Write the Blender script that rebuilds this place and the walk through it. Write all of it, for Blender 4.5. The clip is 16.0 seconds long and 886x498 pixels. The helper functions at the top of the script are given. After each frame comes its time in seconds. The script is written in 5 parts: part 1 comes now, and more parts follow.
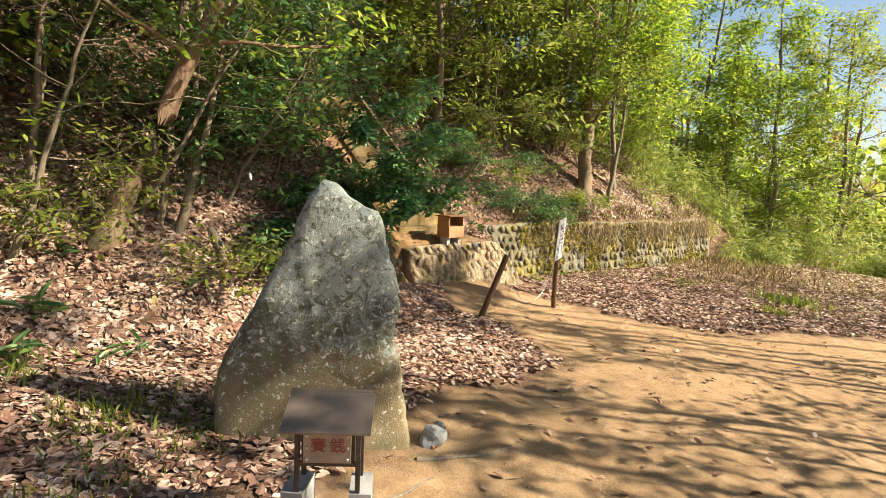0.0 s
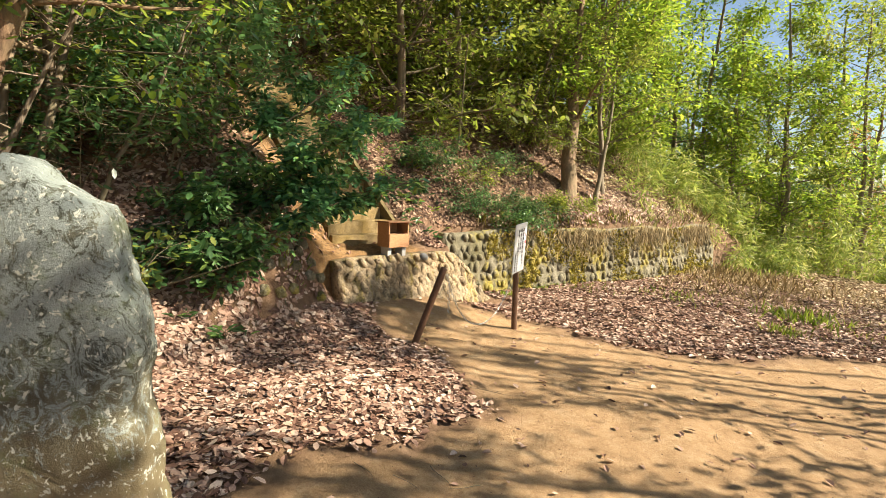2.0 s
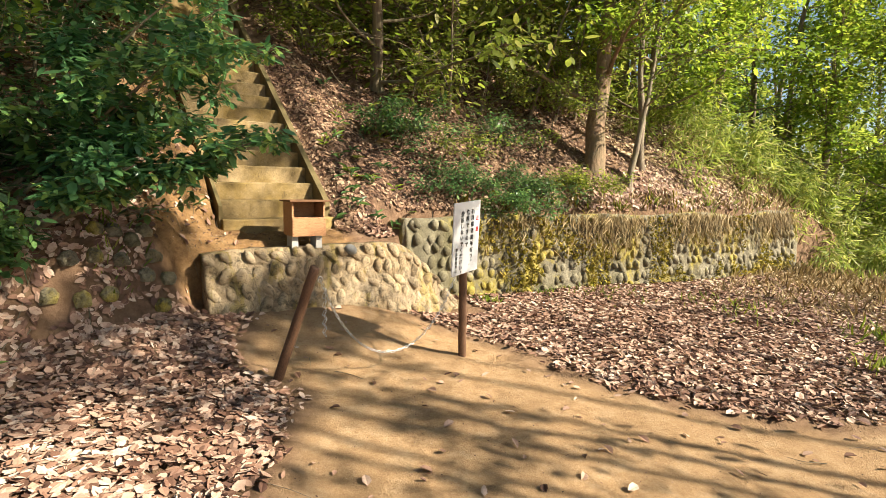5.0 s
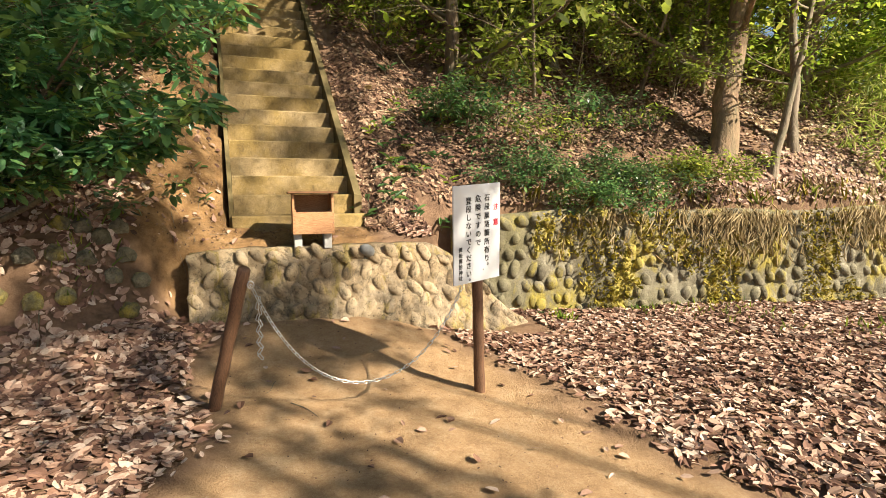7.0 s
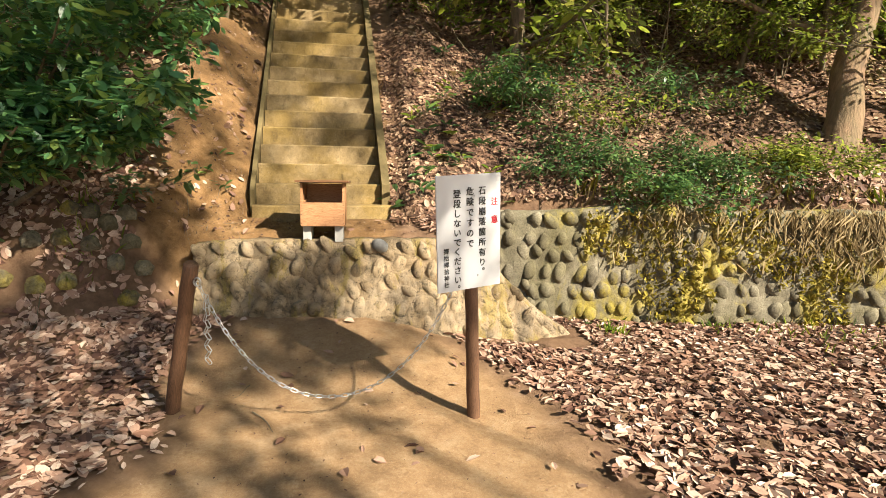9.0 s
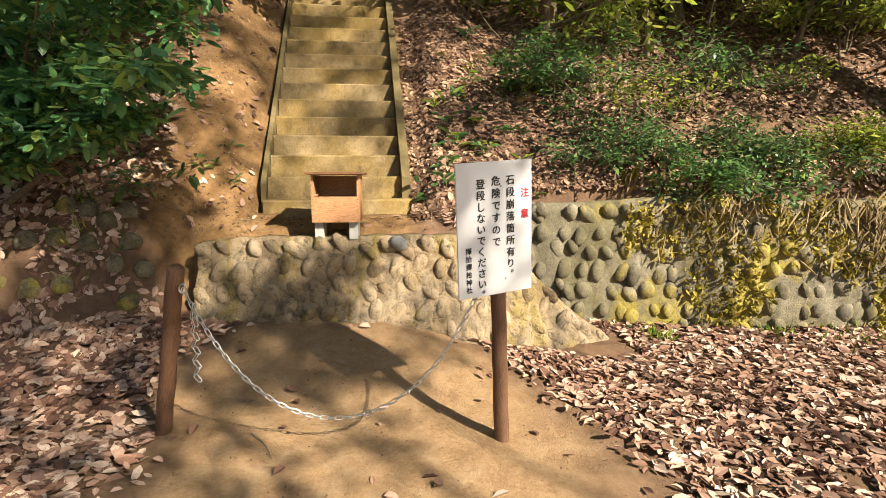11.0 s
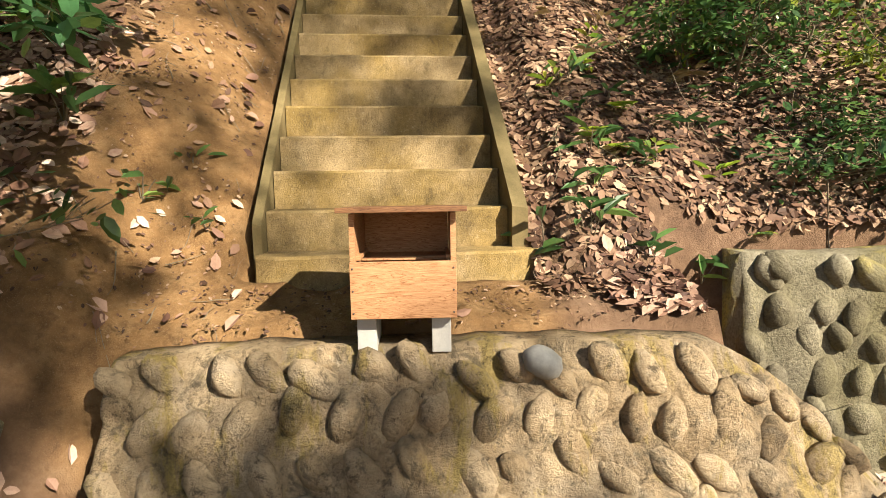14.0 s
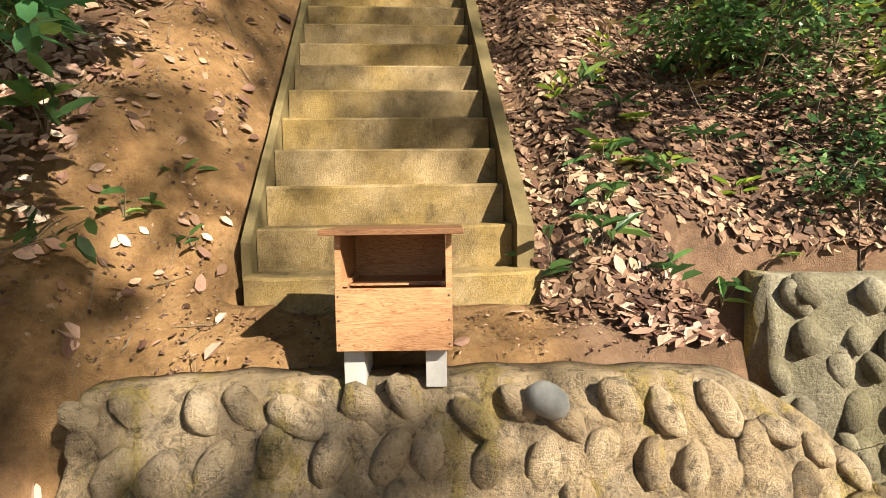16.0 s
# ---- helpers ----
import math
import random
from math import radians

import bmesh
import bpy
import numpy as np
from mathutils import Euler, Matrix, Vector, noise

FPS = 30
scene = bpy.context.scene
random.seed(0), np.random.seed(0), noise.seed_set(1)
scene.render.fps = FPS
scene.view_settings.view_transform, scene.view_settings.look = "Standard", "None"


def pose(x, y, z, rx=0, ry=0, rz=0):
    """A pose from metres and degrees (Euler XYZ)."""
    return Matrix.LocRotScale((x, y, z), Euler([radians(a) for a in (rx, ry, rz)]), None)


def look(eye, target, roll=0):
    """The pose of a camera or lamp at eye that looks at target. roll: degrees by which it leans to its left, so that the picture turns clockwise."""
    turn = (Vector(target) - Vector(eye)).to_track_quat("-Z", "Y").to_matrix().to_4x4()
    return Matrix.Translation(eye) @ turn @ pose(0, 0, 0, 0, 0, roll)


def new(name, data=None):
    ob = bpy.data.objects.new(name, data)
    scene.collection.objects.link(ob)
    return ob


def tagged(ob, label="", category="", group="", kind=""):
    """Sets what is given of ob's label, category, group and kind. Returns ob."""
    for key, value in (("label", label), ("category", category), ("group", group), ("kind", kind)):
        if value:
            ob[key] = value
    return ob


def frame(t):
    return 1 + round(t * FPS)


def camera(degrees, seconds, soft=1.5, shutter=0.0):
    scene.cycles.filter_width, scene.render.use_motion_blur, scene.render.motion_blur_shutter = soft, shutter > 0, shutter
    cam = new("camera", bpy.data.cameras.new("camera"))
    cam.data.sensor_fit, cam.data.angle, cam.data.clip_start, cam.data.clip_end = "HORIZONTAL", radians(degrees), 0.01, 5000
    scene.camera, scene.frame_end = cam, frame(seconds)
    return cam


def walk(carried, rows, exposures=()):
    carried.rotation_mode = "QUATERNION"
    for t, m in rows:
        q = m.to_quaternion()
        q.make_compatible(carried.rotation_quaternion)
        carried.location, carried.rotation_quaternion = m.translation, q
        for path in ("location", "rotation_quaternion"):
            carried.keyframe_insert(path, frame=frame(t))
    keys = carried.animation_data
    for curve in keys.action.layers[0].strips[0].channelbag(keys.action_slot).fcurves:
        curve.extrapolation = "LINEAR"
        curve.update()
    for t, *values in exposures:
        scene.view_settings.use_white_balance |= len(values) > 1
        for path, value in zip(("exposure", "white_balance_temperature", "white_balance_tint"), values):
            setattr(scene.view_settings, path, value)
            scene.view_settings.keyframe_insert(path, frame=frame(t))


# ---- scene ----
cam = camera(79.3, 16.0, 0.5)
PATH = [
    (0, (-6.188, -5.878, 1.286), (-4.776, -4.474, 1.101), 0.6),
    (0.5, (-5.858, -5.936, 1.237), (-4.449, -4.526, 1.071), 0.3),
    (1, (-5.449, -5.89, 1.198), (-4.049, -4.47, 1.052), -0.3),
    (1.5, (-5.029, -5.81, 1.17), (-3.645, -4.372, 1.035), -0.6),
    (2, (-4.591, -5.677, 1.179), (-3.215, -4.233, 1.035), -0.1),
    (2.5, (-4.14, -5.571, 1.117), (-2.788, -4.104, 0.984), -0.5),
    (3, (-3.718, -5.446, 1.088), (-2.385, -3.962, 0.949), -0.4),
    (3.5, (-3.284, -5.363, 1.06), (-1.973, -3.859, 0.919), -0.5),
    (4, (-2.897, -5.256, 1.058), (-1.621, -3.724, 0.91), -0.5),
    (6.5, (-0.893, -4.727, 0.864), (-0.06, -2.915, 0.706), -0.8),
    (7, (-0.593, -4.588, 0.841), (0.083, -2.71, 0.706), -1.1),
    (7.5, (-0.282, -4.506, 0.853), (0.256, -2.585, 0.705), -0.2),
    (8, (-0.06, -4.416, 0.849), (0.359, -2.467, 0.694), 0.3),
    (10.5, (0.288, -4.066, 0.86), (0.516, -2.087, 0.685), -0.3),
    (11, (0.289, -3.901, 0.848), (0.477, -1.919, 0.661), -0.4),
    (11.5, (0.288, -3.569, 0.896), (0.46, -1.586, 0.707), -0.3),
    (12, (0.201, -3.139, 0.915), (0.348, -1.152, 0.738), -0.7),
    (12.5, (0.132, -2.74, 0.941), (0.249, -0.752, 0.757), -1.1),
    (13, (0.075, -2.334, 0.983), (0.19, -0.345, 0.8), -1.1),
    (13.5, (0.014, -2.01, 1.003), (0.116, -0.02, 0.835), -1.1),
    (14, (-0.055, -1.771, 1.016), (0.04, 0.222, 0.88), -1.1),
    (14.5, (-0.046, -1.669, 1.02), (0.037, 0.326, 0.89), -1.1),
    (15, (0.007, -1.623, 1.032), (0.065, 0.372, 0.901), -1.1),
    (15.5, (0.001, -1.619, 1.042), (0.059, 0.376, 0.915), -0.9),
    (16, (0.001, -1.624, 1.049), (0.053, 0.373, 0.952), -0.9),
]
SUN_STRENGTH, SKY_STRENGTH, EXPOSURE = 5.0, .048, 1.60
LEVEL = pose(0, 0, 0, -3, 0, 0)
walk(cam, [(t, LEVEL @ look(eye, target, roll)) for t, eye, target, roll in PATH],
     [(0.0, EXPOSURE + .04, 6580, 8), (4.0, EXPOSURE + .02, 6580, 8), (7.0, EXPOSURE - .06, 6580, 9), (12.5, EXPOSURE - .18, 6580, 10), (13.2, EXPOSURE - .16, 6580, 10), (14.5, EXPOSURE - .03, 6480, 9), (16.0, EXPOSURE - .02, 6430, 9)])

# ---- world, sun, exposure ----
world = bpy.data.worlds.new("sky")
scene.world = world
world.use_nodes = True
wn = world.node_tree.nodes
sky = wn.new("ShaderNodeTexSky")
sky.sky_type = 'NISHITA'
sky.sun_disc = False
SUN_AZ, SUN_EL = radians(138), radians(35)      # from +y, towards +x
sky.sun_elevation, sky.sun_rotation = SUN_EL, SUN_AZ
wn["Background"].inputs["Strength"].default_value = SKY_STRENGTH
world.node_tree.links.new(sky.outputs[0], wn["Background"].inputs[0])
TO_SUN = Vector((math.sin(SUN_AZ) * math.cos(SUN_EL), math.cos(SUN_AZ) * math.cos(SUN_EL), math.sin(SUN_EL)))
sun_data = bpy.data.lights.new("sun", 'SUN')
sun_data.energy, sun_data.angle, sun_data.color = SUN_STRENGTH, radians(0.55), (1.0, 0.90, 0.74)
sun_ob = new("sun", sun_data)
sun_ob.matrix_world = look(TO_SUN * 60, (0, 0, 0))

# ---- small helpers ----
RNG = np.random.default_rng(7)


def lerp(a, b, k):
    return a + (b - a) * k


def smooth(a, b, v):
    k = np.clip((np.asarray(v, float) - a) / (b - a), 0, 1)
    return k * k * (3 - 2 * k)


def mesh_of(name, verts, faces, material, shade=False):
    me = bpy.data.meshes.new(name)
    me.from_pydata(verts if isinstance(verts, list) else verts.tolist(), [], faces if isinstance(faces, list) else faces.tolist())
    if material:
        me.materials.append(material)
    if shade:
        me.polygons.foreach_set("use_smooth", [True] * len(me.polygons))
    me.update()
    return me


def put(name, me, parent=None, label="", category="", group="", kind=""):
    ob = new(name, me)
    if parent:
        ob.parent = parent
    return tagged(ob, label, category, group, kind)


def part(name, bm, material, parent, label="", shade=False):
    """Links a bmesh as one mesh object under a thing or a part."""
    me = bpy.data.meshes.new(name)
    bm.to_mesh(me)
    bm.free()
    me.materials.append(material)
    if shade:
        me.polygons.foreach_set("use_smooth", [True] * len(me.polygons))
    return put(name, me, parent, label)


def empty(name, m, label, category, group="", kind=""):
    ob = new(name)
    ob.matrix_world = m
    ob.empty_display_size = 0.1
    return tagged(ob, label, category, group, kind)


def box_bm(x0, y0, z0, x1, y1, z1, bevel=0.004, rough=0.0):
    bm = bmesh.new()
    bmesh.ops.create_cube(bm, size=1)
    for v in bm.verts:
        v.co = Vector((lerp(x0, x1, v.co.x + .5), lerp(y0, y1, v.co.y + .5), lerp(z0, z1, v.co.z + .5)))
    if bevel:
        bmesh.ops.bevel(bm, geom=bm.edges[:], offset=bevel, segments=2, affect='EDGES', profile=0.6)
    if rough:
        for v in bm.verts:
            v.co += rough * noise.noise_vector(v.co * 9)
    return bm


def tube(points, radii, sides=7):
    """Arrays of a tapered tube along a line of points."""
    p = np.asarray(points, float)
    r = np.asarray(radii, float)
    t = np.gradient(p, axis=0)
    t /= np.linalg.norm(t, axis=1)[:, None] + 1e-9
    a = np.cross(t, np.where(np.abs(t[:, 2:3]) > .9, [[1., 0, 0]], [[0, 0, 1.]]))
    a /= np.linalg.norm(a, axis=1)[:, None] + 1e-9
    b = np.cross(t, a)
    ang = np.arange(sides) * 2 * np.pi / sides
    v = p[:, None] + r[:, None, None] * (a[:, None] * np.cos(ang)[:, None] + b[:, None] * np.sin(ang)[:, None])
    n = len(p)
    i, j = np.meshgrid(np.arange(n - 1), np.arange(sides), indexing="ij")
    k = (j + 1) % sides
    f = np.stack([i * sides + j, i * sides + k, (i + 1) * sides + k, (i + 1) * sides + j], -1).reshape(-1, 4)
    return v.reshape(-1, 3), f


def gather(pieces):
    """One pair of arrays from many (verts, faces) pairs."""
    vs, fs, n = [], [], 0
    for v, f in pieces:
        vs.append(v)
        fs.append(f + n)
        n += len(v)
    return np.concatenate(vs), np.concatenate(fs)


def leaf_arrays(at, along, up, length, width, fold=0.25, curl=0.0):
    """A folded pointed leaf of two quads at each place."""
    d = along / (np.linalg.norm(along, axis=1)[:, None] + 1e-9)
    s = np.cross(d, up)
    s /= np.linalg.norm(s, axis=1)[:, None] + 1e-9
    n = np.cross(s, d)
    L, W = length[:, None], width[:, None]
    cu = np.broadcast_to(np.asarray(curl, float), length.shape)[:, None]
    rows = [(0, 0, 0), (.3, -.5, fold), (.7, -.42, fold), (1, 0, 0), (.7, .42, fold), (.3, .5, fold)]
    v = np.stack([at + d * L * x + s * W * y + n * (W * z * .8 + cu * L * (x - .5) ** 2) for x, y, z in rows], 1)
    base = (np.arange(len(at)) * 6)[:, None, None]
    f = base + np.array([[0, 1, 2, 3], [0, 3, 4, 5]])[None]
    return v.reshape(-1, 3), f.reshape(-1, 4)


def scatter(n):
    v = RNG.normal(size=(n, 3))
    return v / np.linalg.norm(v, axis=1)[:, None]


# ---- materials ----
def material(name, build):
    m = bpy.data.materials.new(name)
    m.use_nodes = True
    nt = m.node_tree
    b = nt.nodes["Principled BSDF"]
    build(nt, b)
    return m


def node(nt, kind, inputs=None, **props):
    n = nt.nodes.new(kind)
    for k, v in props.items():
        setattr(n, k, v)
    for k, v in (inputs or {}).items():
        if isinstance(v, bpy.types.NodeSocket):
            nt.links.new(v, n.inputs[k])
        else:
            n.inputs[k].default_value = v
    return n


def coords(nt):
    return node(nt, "ShaderNodeNewGeometry").outputs["Position"]


def local(nt):
    return node(nt, "ShaderNodeTexCoord").outputs["Object"]


def noise_of(nt, vec, scale, detail=5, rough=.6, distortion=0.0):
    return node(nt, "ShaderNodeTexNoise", {"Vector": vec, "Scale": scale, "Detail": detail, "Roughness": rough, "Distortion": distortion}).outputs["Fac"]


def ramp(nt, fac, stops):
    n = node(nt, "ShaderNodeValToRGB", {"Fac": fac})
    e = n.color_ramp.elements
    while len(e) < len(stops):
        e.new(.5)
    for el, (p, c) in zip(e, stops):
        el.position, el.color = p, (*c, 1) if len(c) == 3 else (c[0], c[0], c[0], 1)
    return n.outputs["Color"]


def mix(nt, fac, a, b, how='MIX'):
    n = node(nt, "ShaderNodeMix", data_type='RGBA', blend_type=how)
    for i, v in ((0, fac), (6, a), (7, b)):
        if isinstance(v, bpy.types.NodeSocket):
            nt.links.new(v, n.inputs[i])
        else:
            n.inputs[i].default_value = (*v, 1) if isinstance(v, tuple) else v
    return n.outputs[2]


def bump(nt, bsdf, height, strength=.5, distance=.01):
    n = node(nt, "ShaderNodeBump", {"Height": height, "Strength": strength, "Distance": distance})
    nt.links.new(n.outputs[0], bsdf.inputs["Normal"])


def earth(nt, b):
    p = coords(nt)
    big, mid, fine = noise_of(nt, p, .9, 4), noise_of(nt, p, 6, 6, .7), noise_of(nt, p, 60, 4, .7)
    trodden = ramp(nt, mid, [(.28, (.29, .175, .085)), (.5, (.44, .28, .145)), (.72, (.56, .395, .23))])
    trodden = mix(nt, ramp(nt, fine, [(.35, (0.,)), (.75, (.5,))]), trodden, (.22, .13, .07))
    grit = noise_of(nt, p, 230, 3, .8)
    trodden = mix(nt, ramp(nt, grit, [(.56, (0.,)), (.68, (.55,))]), trodden, (.58, .45, .30))
    clod = noise_of(nt, p, 19, 6, .75, .4)
    trodden = mix(nt, ramp(nt, clod, [(.36, (.4,)), (.48, (0.,))]), trodden, (.22, .13, .065))
    humus = ramp(nt, mid, [(.3, (.10, .06, .038)), (.55, (.20, .122, .076)), (.75, (.30, .195, .125))])
    bank = ramp(nt, mid, [(.28, (.125, .067, .028)), (.5, (.265, .15, .063)), (.75, (.40, .25, .12))])
    bank = mix(nt, ramp(nt, clod, [(.36, (.6,)), (.5, (0.,))]), bank, (.12, .068, .03))
    bank = mix(nt, ramp(nt, grit, [(.56, (0.,)), (.68, (.4,))]), bank, (.52, .38, .22))
    path = node(nt, "ShaderNodeAttribute", attribute_name="trodden").outputs["Fac"]
    bare = node(nt, "ShaderNodeAttribute", attribute_name="bank").outputs["Fac"]
    col = mix(nt, path, mix(nt, bare, humus, bank), trodden)
    col = mix(nt, ramp(nt, big, [(.35, (0.,)), (.7, (.35,))]), col, (.2, .12, .06))
    nt.links.new(col, b.inputs["Base Color"])
    b.inputs["Roughness"].default_value = .95
    b.inputs["Specular IOR Level"].default_value = .15
    h = mix(nt, .5, mix(nt, .5, mid, clod), mix(nt, .4, fine, grit))
    bump(nt, b, h, 1.0, .04)


EARTH = material("earth", earth)


def leaf_mat(name, stops, trans=.35, rough=.45, spec=.4):
    def build(nt, b):
        rnd = node(nt, "ShaderNodeNewGeometry").outputs["Random Per Island"]
        big = noise_of(nt, coords(nt), 1.3, 3)
        k = node(nt, "ShaderNodeMath", {0: rnd, 1: big}, operation='ADD').outputs[0]
        k = node(nt, "ShaderNodeMath", {0: k, 1: -.5}, operation='ADD').outputs[0]
        vein = noise_of(nt, coords(nt), 70, 3)
        col = mix(nt, ramp(nt, vein, [(.35, (0.,)), (.7, (.3,))]), ramp(nt, k, stops), stops[0][1])
        nt.links.new(col, b.inputs["Base Color"])
        b.inputs["Roughness"].default_value = rough
        b.inputs["Specular IOR Level"].default_value = spec
        if trans:
            t = node(nt, "ShaderNodeBsdfTranslucent", {"Color": mix(nt, .5, col, (.25, .3, .02), 'ADD') if trans > .4 else col})
            m = node(nt, "ShaderNodeMixShader", {0: trans, 1: b.outputs[0], 2: t.outputs[0]})
            nt.links.new(m.outputs[0], nt.nodes["Material Output"].inputs[0])
    return material(name, build)


LITTER = leaf_mat("dead leaf", [(.05, (.10, .05, .035)), (.3, (.24, .13, .085)), (.55, (.38, .235, .165)), (.8, (.50, .34, .25)), (.97, (.64, .49, .38))], .08, .65, .25)
PALE_LITTER = leaf_mat("bleached dead leaf", [(.05, (.16, .1, .05)), (.3, (.34, .23, .12)), (.6, (.50, .37, .21)), (.95, (.68, .55, .36))], .1, .65, .25)
LITTER_DARK = leaf_mat("dark dead leaf", [(.05, (.06, .032, .02)), (.4, (.15, .08, .05)), (.7, (.28, .165, .1)), (.95, (.45, .31, .2))], .08, .7, .25)
GREEN = leaf_mat("evergreen leaf", [(.1, (.04, .09, .03)), (.45, (.085, .185, .06)), (.75, (.14, .27, .08)), (.95, (.25, .38, .09))], .38, .36, .5)
FRESH_GREEN = leaf_mat("fresh evergreen leaf", [(.1, (.05, .13, .05)), (.45, (.10, .25, .095)), (.75, (.17, .36, .12)), (.95, (.36, .5, .12))], .4, .3, .6)
# darker copy of the evergreen leaf, with the wood's shade put into its colour
DARK_GREEN = leaf_mat("shade-toned leaf", [(.1, (.04, .075, .03)), (.5, (.075, .14, .045)), (.9, (.14, .22, .065))], .34, .36, .5)
# bright yellow-green copy, with sunlight put into the leaf colour
LIGHT_GREEN = leaf_mat("sunlit-toned leaf", [(.05, (.07, .13, .02)), (.4, (.16, .27, .03)), (.7, (.29, .38, .045)), (.95, (.42, .43, .07))], .55, .45, .35)
OLIVE = leaf_mat("olive leaf", [(.05, (.065, .09, .022)), (.45, (.145, .19, .04)), (.8, (.27, .31, .055)), (.97, (.42, .38, .1))], .55, .5, .3)
BAMBOO_LEAF = leaf_mat("bamboo leaf", [(.05, (.12, .17, .04)), (.5, (.25, .31, .07)), (.85, (.46, .46, .13)), (.97, (.60, .53, .25))], .5, .5, .3)
DRY = leaf_mat("dry grass", [(.05, (.13, .09, .04)), (.5, (.32, .235, .11)), (.95, (.55, .43, .24))], .25, .7, .2)
AUTUMN = leaf_mat("autumn leaf", [(.05, (.3, .13, .04)), (.5, (.48, .25, .08)), (.95, (.6, .42, .2))], .4, .6, .2)
MOSSY = leaf_mat("moss tuft", [(.05, (.10, .09, .015)), (.5, (.28, .225, .03)), (.95, (.52, .42, .09))], .3, .8, .1)


def bark_mat(name, dark, light, scale=14):
    def build(nt, b):
        p = local(nt)
        st = node(nt, "ShaderNodeMapping", {"Vector": p, "Scale": (1, 1, .16)}).outputs[0]
        a, c = noise_of(nt, st, scale, 6, .7, .6), noise_of(nt, p, 2.2, 4)
        col = mix(nt, ramp(nt, c, [(.4, (0.,)), (.75, (.6,))]), ramp(nt, a, [(.3, dark), (.7, light)]), (.11, .13, .06))
        nt.links.new(col, b.inputs["Base Color"])
        b.inputs["Roughness"].default_value = .9
        bump(nt, b, a, .9, .02)
    return material(name, build)


BARK = bark_mat("bark", (.05, .035, .025), (.26, .18, .115))
BARK_RED = bark_mat("cedar bark", (.09, .05, .03), (.34, .21, .12), 22)
TWIG = bark_mat("twig bark", (.09, .06, .04), (.3, .23, .16), 20)
CANE = bark_mat("bamboo cane", (.22, .22, .07), (.42, .38, .14), 6)


def concrete_mat(name, dark, light, stain=.5):
    def build(nt, b):
        p = coords(nt)
        st = node(nt, "ShaderNodeMapping", {"Vector": p, "Scale": (1, 1, .45)}).outputs[0]
        a, c, f = noise_of(nt, p, 3.5, 6, .65), noise_of(nt, st, 9, 5, .7), noise_of(nt, p, 120, 4, .8)
        col = ramp(nt, a, [(.3, dark), (.7, light)])
        col = mix(nt, ramp(nt, c, [(.45, (0.,)), (.75, (stain,))]), col, (.12, .09, .04))
        col = mix(nt, ramp(nt, f, [(.3, (.4,)), (.6, (0.,))]), col, dark)
        nt.links.new(col, b.inputs["Base Color"])
        b.inputs["Roughness"].default_value = .92
        b.inputs["Specular IOR Level"].default_value = .2
        bump(nt, b, mix(nt, .6, a, f), .5, .006)
    return material(name, build)


def step_concrete(nt, b):
    """Brown weathered concrete with dark runs, pitted skin and ochre algae."""
    p = coords(nt)
    run = node(nt, "ShaderNodeMapping", {"Vector": p, "Scale": (1, 1, .75)}).outputs[0]
    a, c, f, g = noise_of(nt, p, 4, 6, .7), noise_of(nt, run, 13, 6, .75, .5), noise_of(nt, p, 150, 4, .8), noise_of(nt, p, 1.6, 4, .6, .4)
    col = ramp(nt, a, [(.3, (.12, .085, .042)), (.52, (.27, .195, .098)), (.72, (.40, .30, .165))])
    col = mix(nt, ramp(nt, g, [(.42, (0.,)), (.6, (.6,))]), col, mix(nt, a, (.14, .095, .02), (.36, .235, .06)))
    col = mix(nt, ramp(nt, c, [(.52, (0.,)), (.68, (.6,))]), col, (.085, .062, .03))
    col = mix(nt, ramp(nt, f, [(.32, (.65,)), (.5, (0.,))]), col, (.08, .058, .03))
    col = mix(nt, ramp(nt, noise_of(nt, p, 60, 5, .8), [(.58, (0.,)), (.7, (.5,))]), col, (.50, .41, .27))
    nt.links.new(col, b.inputs["Base Color"])
    b.inputs["Roughness"].default_value = .93
    b.inputs["Specular IOR Level"].default_value = .2
    bump(nt, b, mix(nt, .5, mix(nt, .5, a, c), f), .9, .012)


STEP = material("weathered step concrete", step_concrete)
MOSS_CONC = concrete_mat("mossy kerb concrete", (.08, .065, .028), (.24, .18, .085), .6)
BLOCK = concrete_mat("concrete block", (.24, .235, .22), (.44, .43, .41), .25)
PALE = concrete_mat("pale concrete", (.34, .33, .31), (.52, .51, .48), .2)


